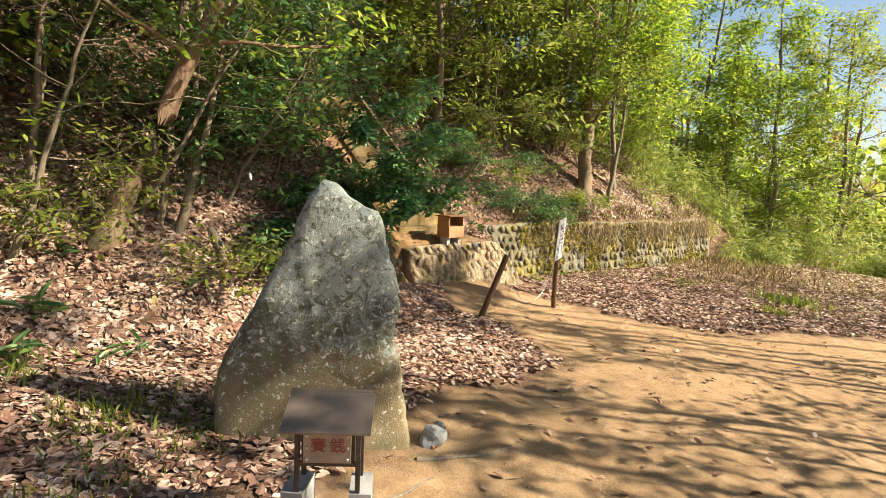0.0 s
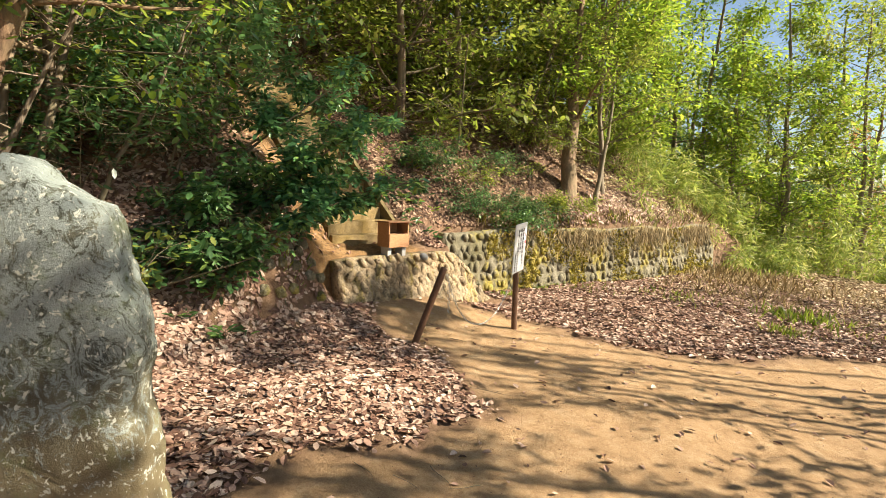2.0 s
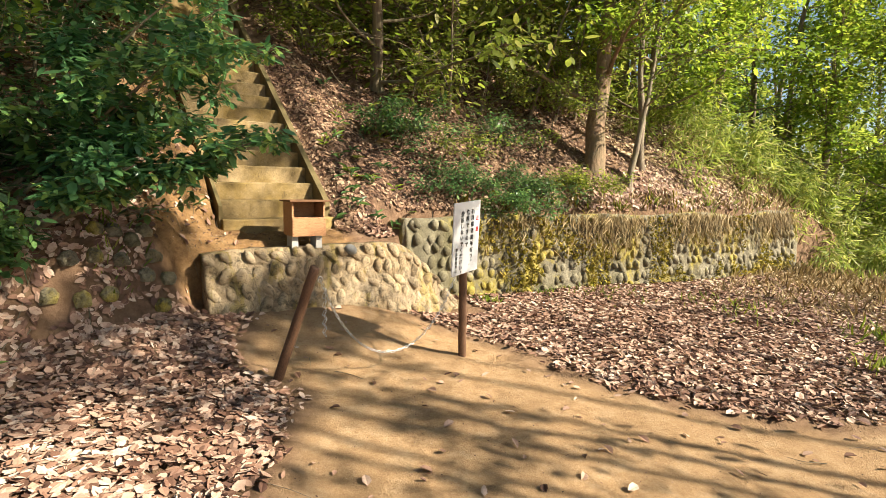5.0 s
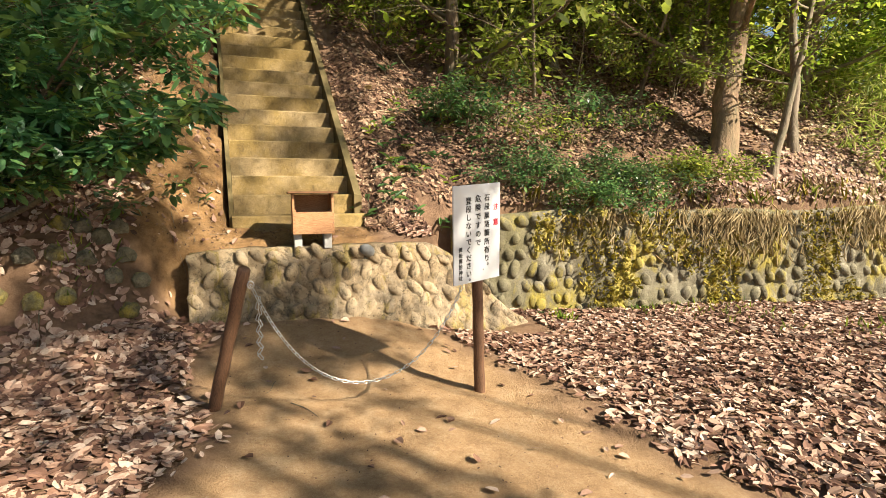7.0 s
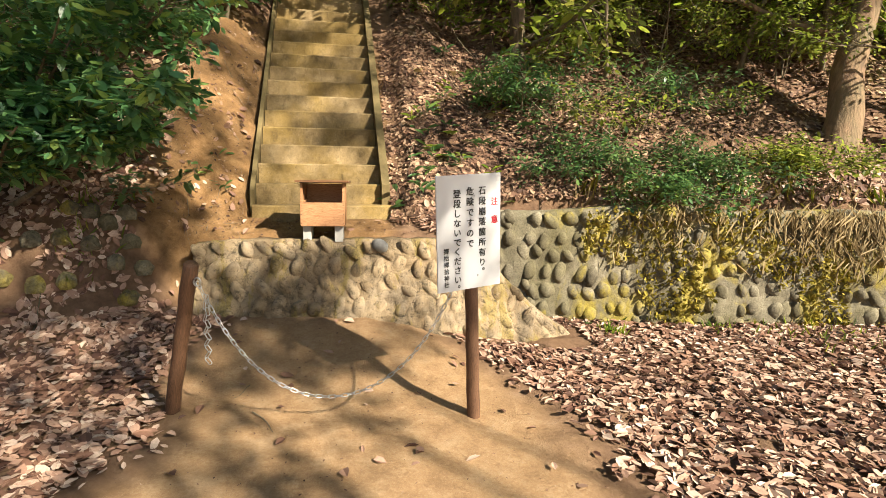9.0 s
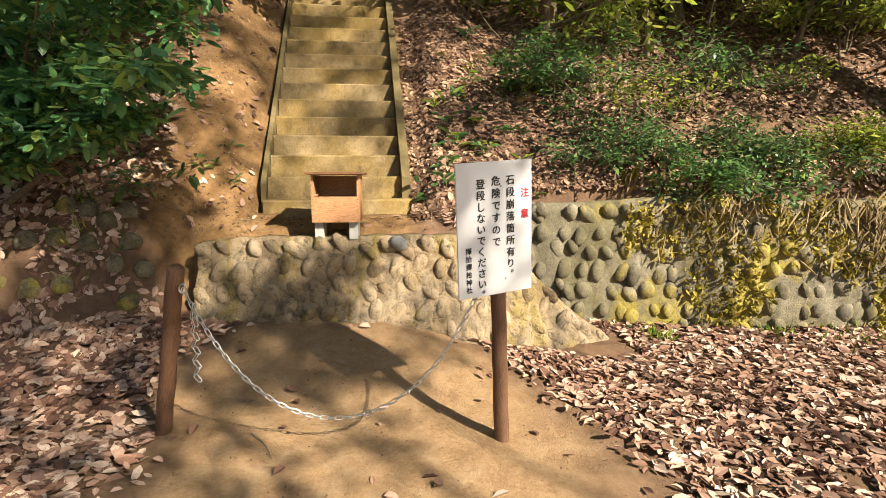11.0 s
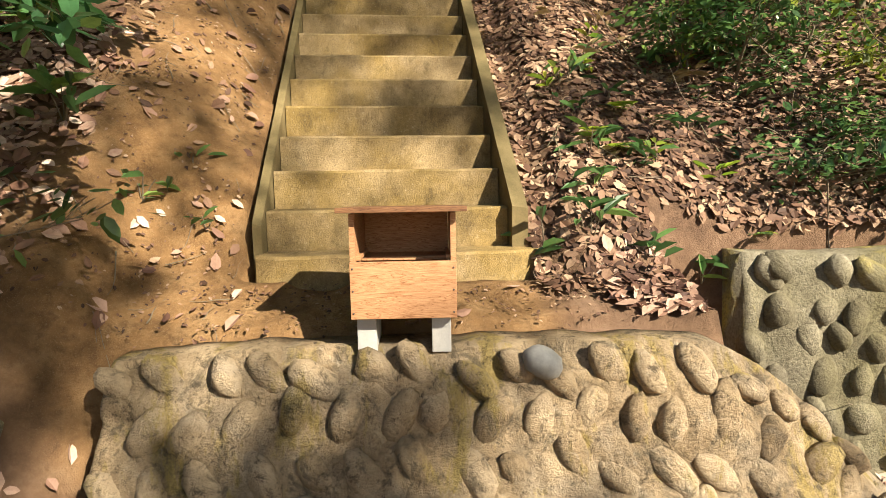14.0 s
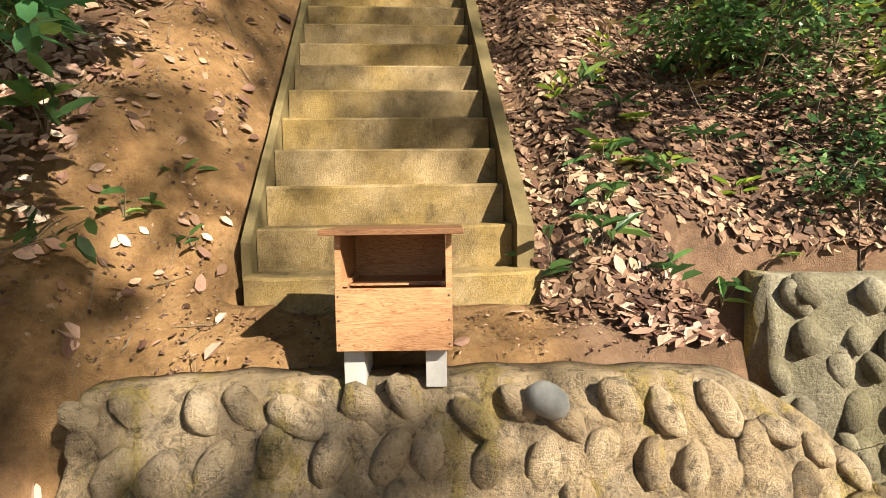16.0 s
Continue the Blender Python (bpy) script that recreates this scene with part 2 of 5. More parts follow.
def stonework(nt, b):
    """Mortar and cobbles, with yellow moss growing towards the sunny end."""
    p = coords(nt)
    rnd = node(nt, "ShaderNodeObjectInfo").outputs["Random"]
    a, c, f = noise_of(nt, p, 5, 6, .7), noise_of(nt, p, 2.1, 5, .7, .5), noise_of(nt, p, 90, 4, .7)
    tone = node(nt, "ShaderNodeMath", {0: a, 1: node(nt, "ShaderNodeMapRange", {"Value": rnd, 3: -.10, 4: .16}).outputs[0]}, operation='ADD').outputs[0]
    col = ramp(nt, tone, [(.30, (.12, .085, .048)), (.43, (.29, .21, .122)), (.60, (.45, .34, .21)), (.88, (.60, .48, .33))])
    grey = noise_of(nt, p, 3.3, 5, .7, .6)
    col = mix(nt, ramp(nt, grey, [(.48, (0.,)), (.62, (.45,))]), col, mix(nt, a, (.12, .10, .072), (.37, .32, .25)))
    slant = node(nt, "ShaderNodeMapping", {"Vector": p, "Rotation": (0, .6, 0), "Scale": (1.6, 1, .5)}).outputs[0]
    streak = noise_of(nt, slant, 4.2, 7, .7, .3)
    col = mix(nt, ramp(nt, streak, [(.53, (0.,)), (.60, (.75,))]), col, mix(nt, f, (.16, .12, .03), (.44, .33, .10)))
    pit = noise_of(nt, p, 21, 8, .8, .5)
    col = mix(nt, ramp(nt, pit, [(.36, (.85,)), (.47, (0.,))]), col, (.055, .042, .027))
    blot = noise_of(nt, p, 8, 7, .75, .7)
    col = mix(nt, ramp(nt, blot, [(.38, (.7,)), (.46, (0.,))]), col, (.09, .075, .05))
    pale = noise_of(nt, p, 17, 6, .75, .4)
    col = mix(nt, ramp(nt, pale, [(.60, (0.,)), (.68, (.4,))]), col, (.52, .45, .34))
    x = node(nt, "ShaderNodeSeparateXYZ", {0: p}).outputs[0]
    far = node(nt, "ShaderNodeMapRange", {"Value": x, 1: .8, 2: 5.5, 3: -.13, 4: .07}).outputs[0]
    m = node(nt, "ShaderNodeMath", {0: c, 1: far}, operation='ADD').outputs[0]
    col = mix(nt, ramp(nt, m, [(.53, (0.,)), (.64, (.75,))]), col, mix(nt, a, (.10, .10, .02), (.40, .31, .04)))
    col = mix(nt, ramp(nt, f, [(.3, (.3,)), (.5, (0.,))]), col, (.15, .115, .075))
    nt.links.new(col, b.inputs["Base Color"])
    b.inputs["Roughness"].default_value = .9
    b.inputs["Specular IOR Level"].default_value = .2
    bump(nt, b, mix(nt, .35, mix(nt, .6, mix(nt, .5, a, blot), pit), f), 1.0, .05)


STONE = material("cobble and mortar", stonework)


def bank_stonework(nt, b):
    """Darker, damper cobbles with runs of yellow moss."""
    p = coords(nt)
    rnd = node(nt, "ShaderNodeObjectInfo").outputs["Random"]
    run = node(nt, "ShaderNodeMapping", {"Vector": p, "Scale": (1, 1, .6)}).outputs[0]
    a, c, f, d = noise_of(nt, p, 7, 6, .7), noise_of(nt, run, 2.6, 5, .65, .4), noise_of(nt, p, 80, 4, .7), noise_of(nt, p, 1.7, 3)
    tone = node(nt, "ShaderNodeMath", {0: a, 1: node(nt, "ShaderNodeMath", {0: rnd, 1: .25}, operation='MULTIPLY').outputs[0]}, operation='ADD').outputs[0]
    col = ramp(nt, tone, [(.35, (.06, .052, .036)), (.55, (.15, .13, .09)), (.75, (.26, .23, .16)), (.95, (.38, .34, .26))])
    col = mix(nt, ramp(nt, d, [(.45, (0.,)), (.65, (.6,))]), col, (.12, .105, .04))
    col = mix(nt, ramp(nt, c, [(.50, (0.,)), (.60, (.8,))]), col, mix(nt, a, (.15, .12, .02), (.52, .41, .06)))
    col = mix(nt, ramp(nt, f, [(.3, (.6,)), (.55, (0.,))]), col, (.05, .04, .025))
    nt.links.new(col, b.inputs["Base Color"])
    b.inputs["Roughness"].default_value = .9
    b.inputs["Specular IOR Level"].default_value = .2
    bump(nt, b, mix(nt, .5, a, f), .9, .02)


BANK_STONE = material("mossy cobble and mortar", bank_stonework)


def grey_stone(nt, b):
    p = coords(nt)
    rnd = node(nt, "ShaderNodeObjectInfo").outputs["Random"]
    a, f = noise_of(nt, p, 7, 6, .7), noise_of(nt, p, 90, 4, .7)
    col = ramp(nt, a, [(.3, (.1, .1, .095)), (.6, (.22, .215, .2)), (.8, (.36, .34, .3))])
    nt.links.new(col, b.inputs["Base Color"])
    b.inputs["Roughness"].default_value = .7
    bump(nt, b, mix(nt, .5, a, f), .4, .006)


GREY_STONE = material("grey cobble", grey_stone)


def lichen_slab(nt, b):
    p = local(nt)
    st = node(nt, "ShaderNodeMapping", {"Vector": p, "Scale": (1, 1, .35)}).outputs[0]
    a, s, f = noise_of(nt, p, 3, 6, .65), noise_of(nt, st, 7, 6, .7, .4), noise_of(nt, p, 70, 5, .75)
    base = ramp(nt, s, [(.34, (.022, .024, .018)), (.5, (.075, .075, .05)), (.68, (.17, .162, .11))])
    z = node(nt, "ShaderNodeSeparateXYZ", {0: p}).outputs[2]
    low = node(nt, "ShaderNodeMapRange", {"Value": z, 1: .15, 2: .95, 3: 1, 4: 0}).outputs[0]
    base = mix(nt, low, base, ramp(nt, a, [(.3, (.19, .14, .07)), (.7, (.33, .26, .15))]))
    blot = node(nt, "ShaderNodeTexVoronoi", {"Vector": p, "Scale": 17, "Randomness": 1}).outputs["Distance"]
    pale = noise_of(nt, p, 11, 12, .88, 1.4)
    high = node(nt, "ShaderNodeMapRange", {"Value": z, 1: .3, 2: 1.1, 3: -.09, 4: .05}).outputs[0]
    pk = node(nt, "ShaderNodeMath", {0: pale, 1: high}, operation='ADD').outputs[0]
    col = mix(nt, ramp(nt, pk, [(.50, (0.,)), (.54, (.9,))]), base, mix(nt, f, (.17, .195, .17), (.37, .41, .38)))
    green = noise_of(nt, p, 6, 7, .75)
    col = mix(nt, ramp(nt, green, [(.52, (0.,)), (.66, (.55,))]), col, (.13, .15, .055))
    spots = noise_of(nt, p, 30, 5, .65, .6)
    col = mix(nt, ramp(nt, spots, [(.59, (0.,)), (.62, (.9,))]), col, (.56, .55, .46))
    col = mix(nt, ramp(nt, blot, [(.0, (.35,)), (.2, (0.,))]), col, (.07, .075, .06))
    nt.links.new(col, b.inputs["Base Color"])
    b.inputs["Roughness"].default_value = .88
    b.inputs["Specular IOR Level"].default_value = .25
    bump(nt, b, mix(nt, .45, mix(nt, .5, s, pale), f), 1.0, .022)


SLAB = material("lichened slab", lichen_slab)


def wood_mat(name, dark, mid, light, axis=(1, 9, 9), rough=.6):
    def build(nt, b):
        p = local(nt)
        st = node(nt, "ShaderNodeMapping", {"Vector": p, "Scale": axis}).outputs[0]
        w = noise_of(nt, st, 3.2, 3, .5, 2.2)
        rings = node(nt, "ShaderNodeMath", {0: node(nt, "ShaderNodeMath", {0: w, 1: 9.0}, operation='MULTIPLY').outputs[0]}, operation='FRACT').outputs[0]
        f = noise_of(nt, st, 28, 4, .7)
        col = ramp(nt, rings, [(.0, mid), (.55, light), (.86, mid), (.97, dark)])
        col = mix(nt, ramp(nt, f, [(.35, (.45,)), (.65, (0.,))]), col, dark)
        col = mix(nt, ramp(nt, noise_of(nt, p, 5, 4), [(.4, (0.,)), (.75, (.3,))]), col, dark)
        nt.links.new(col, b.inputs["Base Color"])
        b.inputs["Roughness"].default_value = rough
        b.inputs["Specular IOR Level"].default_value = .3
        bump(nt, b, f, .25, .003)
    return material(name, build)


CEDAR = wood_mat("cedar board", (.2, .085, .035), (.42, .215, .10), (.52, .295, .15))
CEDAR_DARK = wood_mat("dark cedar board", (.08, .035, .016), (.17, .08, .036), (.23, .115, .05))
POST_WOOD = wood_mat("brown stained post", (.06, .03, .018), (.12, .062, .034), (.17, .09, .05), (9, 9, .8), .6)


def plain(name, color, rough=.6, metal=0.0, vary=.25, scale=9):
    def build(nt, b):
        a = noise_of(nt, local(nt), scale, 5, .65)
        dark = tuple(c * (1 - vary) for c in color)
        nt.links.new(ramp(nt, a, [(.3, dark), (.7, color)]), b.inputs["Base Color"])
        b.inputs["Roughness"].default_value, b.inputs["Metallic"].default_value = rough, metal
        bump(nt, b, a, .12, .003)
    return material(name, build)


BOARD = plain("white sign board", (.76, .77, .78), .35, 0, .05, 3)
INK = plain("black ink", (.015, .015, .015), .6)
RED_INK = plain("red ink", (.6, .03, .05), .6)
FADED_RED = plain("faded red paint", (.34, .07, .05), .7, 0, .5, 30)
STEEL = plain("galvanised steel", (.62, .63, .64), .32, 1.0, .3, 40)
DULL_STEEL = plain("rusty dark steel", (.11, .085, .07), .6, .5, .6, 18)
ROOF_TIN = plain("old tin roof", (.22, .17, .13), .45, .45, .45, 7)
PLATE = plain("stained offering plate", (.36, .27, .2), .5, .2, .35, 8)

# ---- the lie of the land ----
PATH_EDGE = [(-.80, -.2), (-.85, -.75), (-.85, -1.35), (-.95, -2.05), (-1.45, -3.05), (-2.3, -3.05), (-3.2, -2.85), (-3.9, -3.2), (-4.7, -3.4), (-6, -3.5), (-9, -2.6), (-14, -2.6),
             (-14, -14), (14, -14), (9, -9.6), (5.2, -6.0), (3.13, -4.06), (2.0, -3.4), (1.45, -2.3), (1.35, -1.45), (1.0, -.9), (.85, -.2)]


def path_field(x, y):
    """How far inside the trodden ground a place lies, in metres."""
    x, y = np.asarray(x, float), np.asarray(y, float)
    inside = np.zeros(x.shape, bool)
    best = np.full(x.shape, 1e9)
    for (ax, ay), (bx, by) in zip(PATH_EDGE, PATH_EDGE[1:] + PATH_EDGE[:1]):
        k = np.clip(((x - ax) * (bx - ax) + (y - ay) * (by - ay)) / ((bx - ax) ** 2 + (by - ay) ** 2), 0, 1)
        best = np.minimum(best, np.hypot(x - ax - k * (bx - ax), y - ay - k * (by - ay)))
        if ay != by:
            inside ^= ((ay > y) != (by > y)) & (x < ax + (y - ay) * (bx - ax) / (by - ay))
    return np.where(inside, best, -best)


def bumps(x, y, s=1.0):
    return (np.sin(x * 1.9 * s + 1.3) * np.cos(y * 2.3 * s + .4) + .6 * np.sin(x * 4.1 * s + y * 3.1 * s) + .4 * np.cos(x * 7.7 * s - y * 6.1 * s + 2)) / 2


def low_ground(x, y):
    """The sloping clearing, without the hill."""
    z = -.18 - .05 * np.clip(x, -9, 1.7) - .22 * np.clip(x - 12, 0, 60) + .04 * np.clip(-4 - x, 0, 60) + .05 * np.clip(y, -9, 3)
    z = z - .16 * np.clip(-9 - y, 0, 45)
    # earth banked up against the foot of the terrace
    z = z + (.13 * smooth(1.1, .1, x) + .08 * smooth(1.9, .9, x)) * smooth(-1.2, -.2, y) * smooth(-3.0, -1.6, x)
    return z + .025 * bumps(x, y, .8)


def wall_y(x):
    return .57 - .175 * np.clip(np.asarray(x, float) - 1.5, 0, 5.5) - .08 * np.clip(np.asarray(x, float) - 7, 0, 6)


def wall_top(x):
    return .81 + .02 * np.sin(np.asarray(x, float) * 2.3)


def height(x, y):
    x, y = np.asarray(x, float), np.asarray(y, float)
    low = low_ground(x, y)
    # leafy slope beside the standing stone
    foot = -1.05 - .12 * np.clip(x + 4, -6, 0) + .30 * np.clip(x + 2.4, 0, 2)
    s = np.clip(y - foot, 0, 60)
    cut = smooth(-3.2, -2.2, x)
    gentle = .55 * np.clip(s, 0, 1.2) + .86 * np.clip(s - 1.2, 0, 16)
    steep = .15 * np.clip(s, 0, .42) + 1.9 * np.clip(s - .42, 0, .32) + .86 * np.clip(s - .74, 0, 16)
    left = low + gentle * (1 - cut) + steep * cut + .05 * bumps(x, y, 1.4) * smooth(0, 1, s)
    # the terrace before the stairs and the bank over it
    mid = .592 + .10 * smooth(.0, .5, y) + .85 * np.clip(y - .52, 0, 18) + .04 * bumps(x, y, 1.6) * smooth(.4, 1.4, y)
    mid = mid + .55 * smooth(-.75, -1.5, x) * smooth(.1, .9, y) + .12 * smooth(.52, .7, x) * smooth(.35, .8, y) + .16 * smooth(-.74, -.84, x) * smooth(.3, .75, y)
    right = wall_top(x) + 1.05 * np.clip(y - wall_y(x) - .12, 0, .6) + .72 * np.clip(y - wall_y(x) - .72, 0, 16) + .06 * bumps(x, y, 1.4) * smooth(0, 1, y - wall_y(x))
    k = smooth(-1.75, -1.1, x)
    j = smooth(1.0, 1.5, x)
    hill = left * (1 - k) + k * (mid * (1 - j) + right * j)
    edge_mid = np.where(x < 1.05, .03, wall_y(x) + .10)
    step = smooth(0, .10, y - edge_mid)
    stepped = low * (1 - step) + hill * step
    m = smooth(-1.45, -1.05, x)
    z = left * (1 - m) + stepped * m
    # the hill fades out where the bank turns away
    fade = smooth(9.3, 14, x)
    z = z * (1 - fade) + np.minimum(z, low + .10 * np.clip(y, 0, 30)) * fade
    # no ground over the stairs
    u = x + .168 + .0535 * (y - .527)
    on = smooth(.06, .0, np.abs(u) - .55) * smooth(.44, .52, y)
    return np.where(on > 0, np.minimum(z, np.where(y > .5, .60 + .895 * (y - .56) - .10 * on, z)), z)


def zat(x, y):
    return float(height(np.array([x]), np.array([y]))[0])


def spread(lo, hi, step, far):
    out = list(np.arange(lo, hi + 1e-6, step))
    for side in (-1, 1):
        v, d = (lo, step) if side < 0 else (hi, step)
        while abs(v - (lo if side < 0 else hi)) < far:
            d *= 1.28
            v += side * d
            out.append(v)
    return np.array(sorted(out))


gx, gy = spread(-6.6, 7.0, .055, 600), spread(-6.0, 4.0, .055, 600)
X, Y = np.meshgrid(gx, gy)
Z = height(X, Y)
inner = path_field(X, Y)
wob = .16 * bumps(X, Y, 1.7)
trod = smooth(-.12, .25, inner + wob)
fine_noise = np.array([noise.noise(Vector((a * 5, b * 5, 0))) + .5 * noise.noise(Vector((a * 14, b * 14, 3))) for a, b in zip(X.ravel(), Y.ravel())]).reshape(X.shape)
near = (np.abs(X) < 8) & (np.abs(Y) < 7)
Z = Z + np.where(near, fine_noise * (.010 + .03 * (1 - trod)), 0)
n_x = len(gx)
ii, jj = np.meshgrid(np.arange(len(gy) - 1), np.arange(n_x - 1), indexing="ij")
quad = np.stack([ii * n_x + jj, ii * n_x + jj + 1, (ii + 1) * n_x + jj + 1, (ii + 1) * n_x + jj], -1).reshape(-1, 4)
ground_me = mesh_of("ground", np.stack([X, Y, Z], -1).reshape(-1, 3), quad, EARTH, True)
bare_bank = smooth(-1.75, -1.25, X + .15 * wob) * smooth(.55, .35, X) * smooth(-.2, .1, Y) * smooth(3.2, 2.2, Y)
for key, values in (("trodden", trod), ("bank", bare_bank)):
    ground_me.attributes.new(key, 'FLOAT', 'POINT').data.foreach_set("value", values.ravel().astype(np.float32))
tagged(new("ground", ground_me), "bare tan earth clearing under a leaf-covered wooded hillside", "ground", kind="structure")

# ---- stairs ----
TREAD, RISE, N_STEPS = .2036, .1823, 26
stairs = empty("concrete_stairs", pose(-.168, .527, .819, 0, 0, 3.06), "weathered mossy concrete stairs climbing the wooded bank", "stairs", kind="structure")
for k in range(N_STEPS):
    xa, xb = (-.547, .547) if k else (-.567, .66)
    y, z = TREAD * k, RISE * k
    bm = bmesh.new()
    cols, prof = 26, [(-.004, -RISE - .06), (0, -RISE * .5), (0, -.012), (.008, -.001), (.03, 0), (TREAD * .6, .001), (TREAD + .06, 0)]
    if k == 0:
        prof[0] = (-.01, -.25)
    grid = []
    for i in range(cols + 1):
        px = lerp(xa, xb, i / cols)
        bow = .05 * (abs(2 * i / cols - 1) ** 6) if k == 0 else 0
        line = []
        for dy, dz in prof:
            w = .007 * noise.noise(Vector((px * 6, k * 3.7 + dy * 10, dz * 12))) + .004 * noise.noise(Vector((px * 30, k * 5, dz * 30)))
            line.append(bm.verts.new((px, y + dy + bow + w, z + dz + w * .6)))
        grid.append(line)
    for i in range(cols):
        for j in range(len(prof) - 1):
            bm.faces.new((grid[i][j], grid[i + 1][j], grid[i + 1][j + 1], grid[i][j + 1]))
    for side in (grid[0], grid[-1]):
        low = bm.verts.new((side[-1].co.x, side[-1].co.y, side[0].co.z))
        bm.faces.new(side + [low])
    part("step", bm, STEP, stairs, shade=False)
for xa, xb, lift, first in ((.552, .625, .06, .16), (-.59, -.552, .02, .15)):
    bm = bmesh.new()
    rows = []
    for i in range(70):
        d = first + i * .085
        y, z = d - .03, d * RISE / TREAD - .02 + lift
        w = .01 * noise.noise(Vector((xa, d * 4, 0)))
        rows.append([bm.verts.new(c) for c in ((xa, y, z - .4), (xa, y, z + w), (xb, y, z + w * .5 - .01), (xb, y, z - .4))])
    for a, b in zip(rows, rows[1:]):
        for j in range(3):
            bm.faces.new((a[j], a[j + 1], b[j + 1], b[j]))
    bm.faces.new(rows[0][::-1])
    part("kerb", bm, MOSS_CONC, stairs, "sloping mossy concrete kerb")


# ---- walls of cobbles in mortar ----
def wall_body(name, xs, zs_low, zs_top, ys, batter, depth, label, rows=9, mat=None):
    """A battered mortared wall whose face wavers a little."""
    bm = bmesh.new()
    lines = []
    for x, z0, z1, y in zip(xs, zs_low, zs_top, ys):
        line = []
        for j in range(rows + 1):
            k = j / rows
            w = .03 * noise.noise(Vector((x * 7, k * 6 + y, 1.7))) + .016 * noise.noise(Vector((x * 17, k * 9, 4))) + .010 * noise.noise(Vector((x * 38, k * 22, 8)))
            round_top = .035 * max(0, k - .85) / .15
            line.append(bm.verts.new((x, y - batter * (1 - k) + w + round_top, lerp(z0, z1, k))))
        for d in (.4, 1):
            line.append(bm.verts.new((x, y + .03 + depth * d, z1 + .01 * noise.noise(Vector((x * 8, d, 9))))))
        line.append(bm.verts.new((x, y + .03 + depth, z0)))
        lines.append(line)
    for a, b in zip(lines, lines[1:]):
        for j in range(len(a) - 1):
            bm.faces.new((a[j], b[j], b[j + 1], a[j + 1]))
    bm.faces.new(lines[0])
    bm.faces.new(lines[-1][::-1])
    me = bpy.data.meshes.new(name)
    bm.to_mesh(me)
    bm.free()
    me.materials.append(mat or STONE)
    me.polygons.foreach_set("use_smooth", [True] * len(me.polygons))
    return put(name, me, None, label, "wall", kind="structure")


def terrace_y(x):
    return -.035 + .10 * np.clip(-.85 - x, 0, 1) ** 1.2 - .04 * smooth(.2, .9, x) + .22 * np.clip(x - .85, 0, 1.3) ** 1.4


def terrace_top(x):
    return .585 - .03 * smooth(-.6, -1.1, x) - .86 * smooth(.80, 2.15, x)


tx = np.linspace(-1.05, 2.1, 260)
wall_body("wall_terrace", tx, low_ground(tx, -.25 + 0 * tx) - .2, terrace_top(tx), terrace_y(tx), .30, .13,
          "low terrace wall of cobbles set in pale mortar", 50)
rx = np.linspace(1.40, 9.6, 230)
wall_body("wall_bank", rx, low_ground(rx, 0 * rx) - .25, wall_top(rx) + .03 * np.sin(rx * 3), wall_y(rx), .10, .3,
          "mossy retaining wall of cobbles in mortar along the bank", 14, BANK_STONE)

# ---- things: standing stone ----
def slab_stone(name, outline, thick, m, mat, label, category):
    """An upright rough slab from its outline (x across, z up), rounded towards the edges."""
    bm = bmesh.new()
    n = 90
    seg = []
    pts = [Vector((a * 1.06, 0, b)) for a, b in outline]
    total = sum((b - a).length for a, b in zip(pts, pts[1:] + pts[:1]))
    for a, b in zip(pts, pts[1:] + pts[:1]):
        c = max(1, round(n * (b - a).length / total))
        seg += [a.lerp(b, i / c) for i in range(c)]
    mid = sum(seg, Vector()) / len(seg)
    rings = []
    for side in (1, -1):
        for k, dep in ((1.0, .30), (.975, .44), (.93, .5), (.75, .52), (.5, .53), (.25, .54)):
            ring = []
            for p in seg:
                q = mid + (p - mid) * k
                w = .035 * noise.noise(q * 2.2) + .016 * noise.noise(q * 7) + .007 * noise.noise(q * 19)
                rim = .02 * noise.noise(p * 9) * k
                ring.append(bm.verts.new((q.x + rim, -side * (thick * dep + w), q.z + rim)))
            rings.append(ring)
    front, back = rings[:6], rings[6:]
    order = front[::-1] + back
    m_len = len(seg)
    for a, b in zip(order, order[1:]):
        for i in range(m_len):
            bm.faces.new((a[i], a[(i + 1) % m_len], b[(i + 1) % m_len], b[i]))
    for ring, flip in ((order[0], False), (order[-1], True)):
        c = bm.verts.new(sum((v.co for v in ring), Vector()) / m_len)
        for i in range(m_len):
            t = (ring[i], c, ring[(i + 1) % m_len])
            bm.faces.new(t[::-1] if flip else t)
    bmesh.ops.recalc_face_normals(bm, faces=bm.faces[:])
    me = bpy.data.meshes.new(name)
    bm.to_mesh(me)
    bm.free()
    me.materials.append(mat)
    me.polygons.foreach_set("use_smooth", [True] * len(me.polygons))
    ob = put(name, me, None, label, category)
    ob.matrix_world = m
    return ob


STELE_AT = (-4.40, -2.97)
STELE = [(-.56, -.25), (-.55, .0), (-.58, .43), (-.52, .64), (-.36, .93), (-.20, 1.25), (-.11, 1.48), (-.05, 1.63), (.035, 1.73), (.09, 1.71), (.17, 1.63), (.27, 1.56),
         (.34, 1.53), (.39, 1.43), (.42, 1.23), (.48, 1.07), (.48, .91), (.45, .71), (.50, .50), (.56, .07), (.58, -.25)]
slab_stone("standing_stone", STELE, .26, pose(STELE_AT[0], STELE_AT[1], -.168, -2.3, -.4, -38), SLAB,
           "tall pointed grey stone slab mottled with lichen standing in leaf litter", "standing stone")

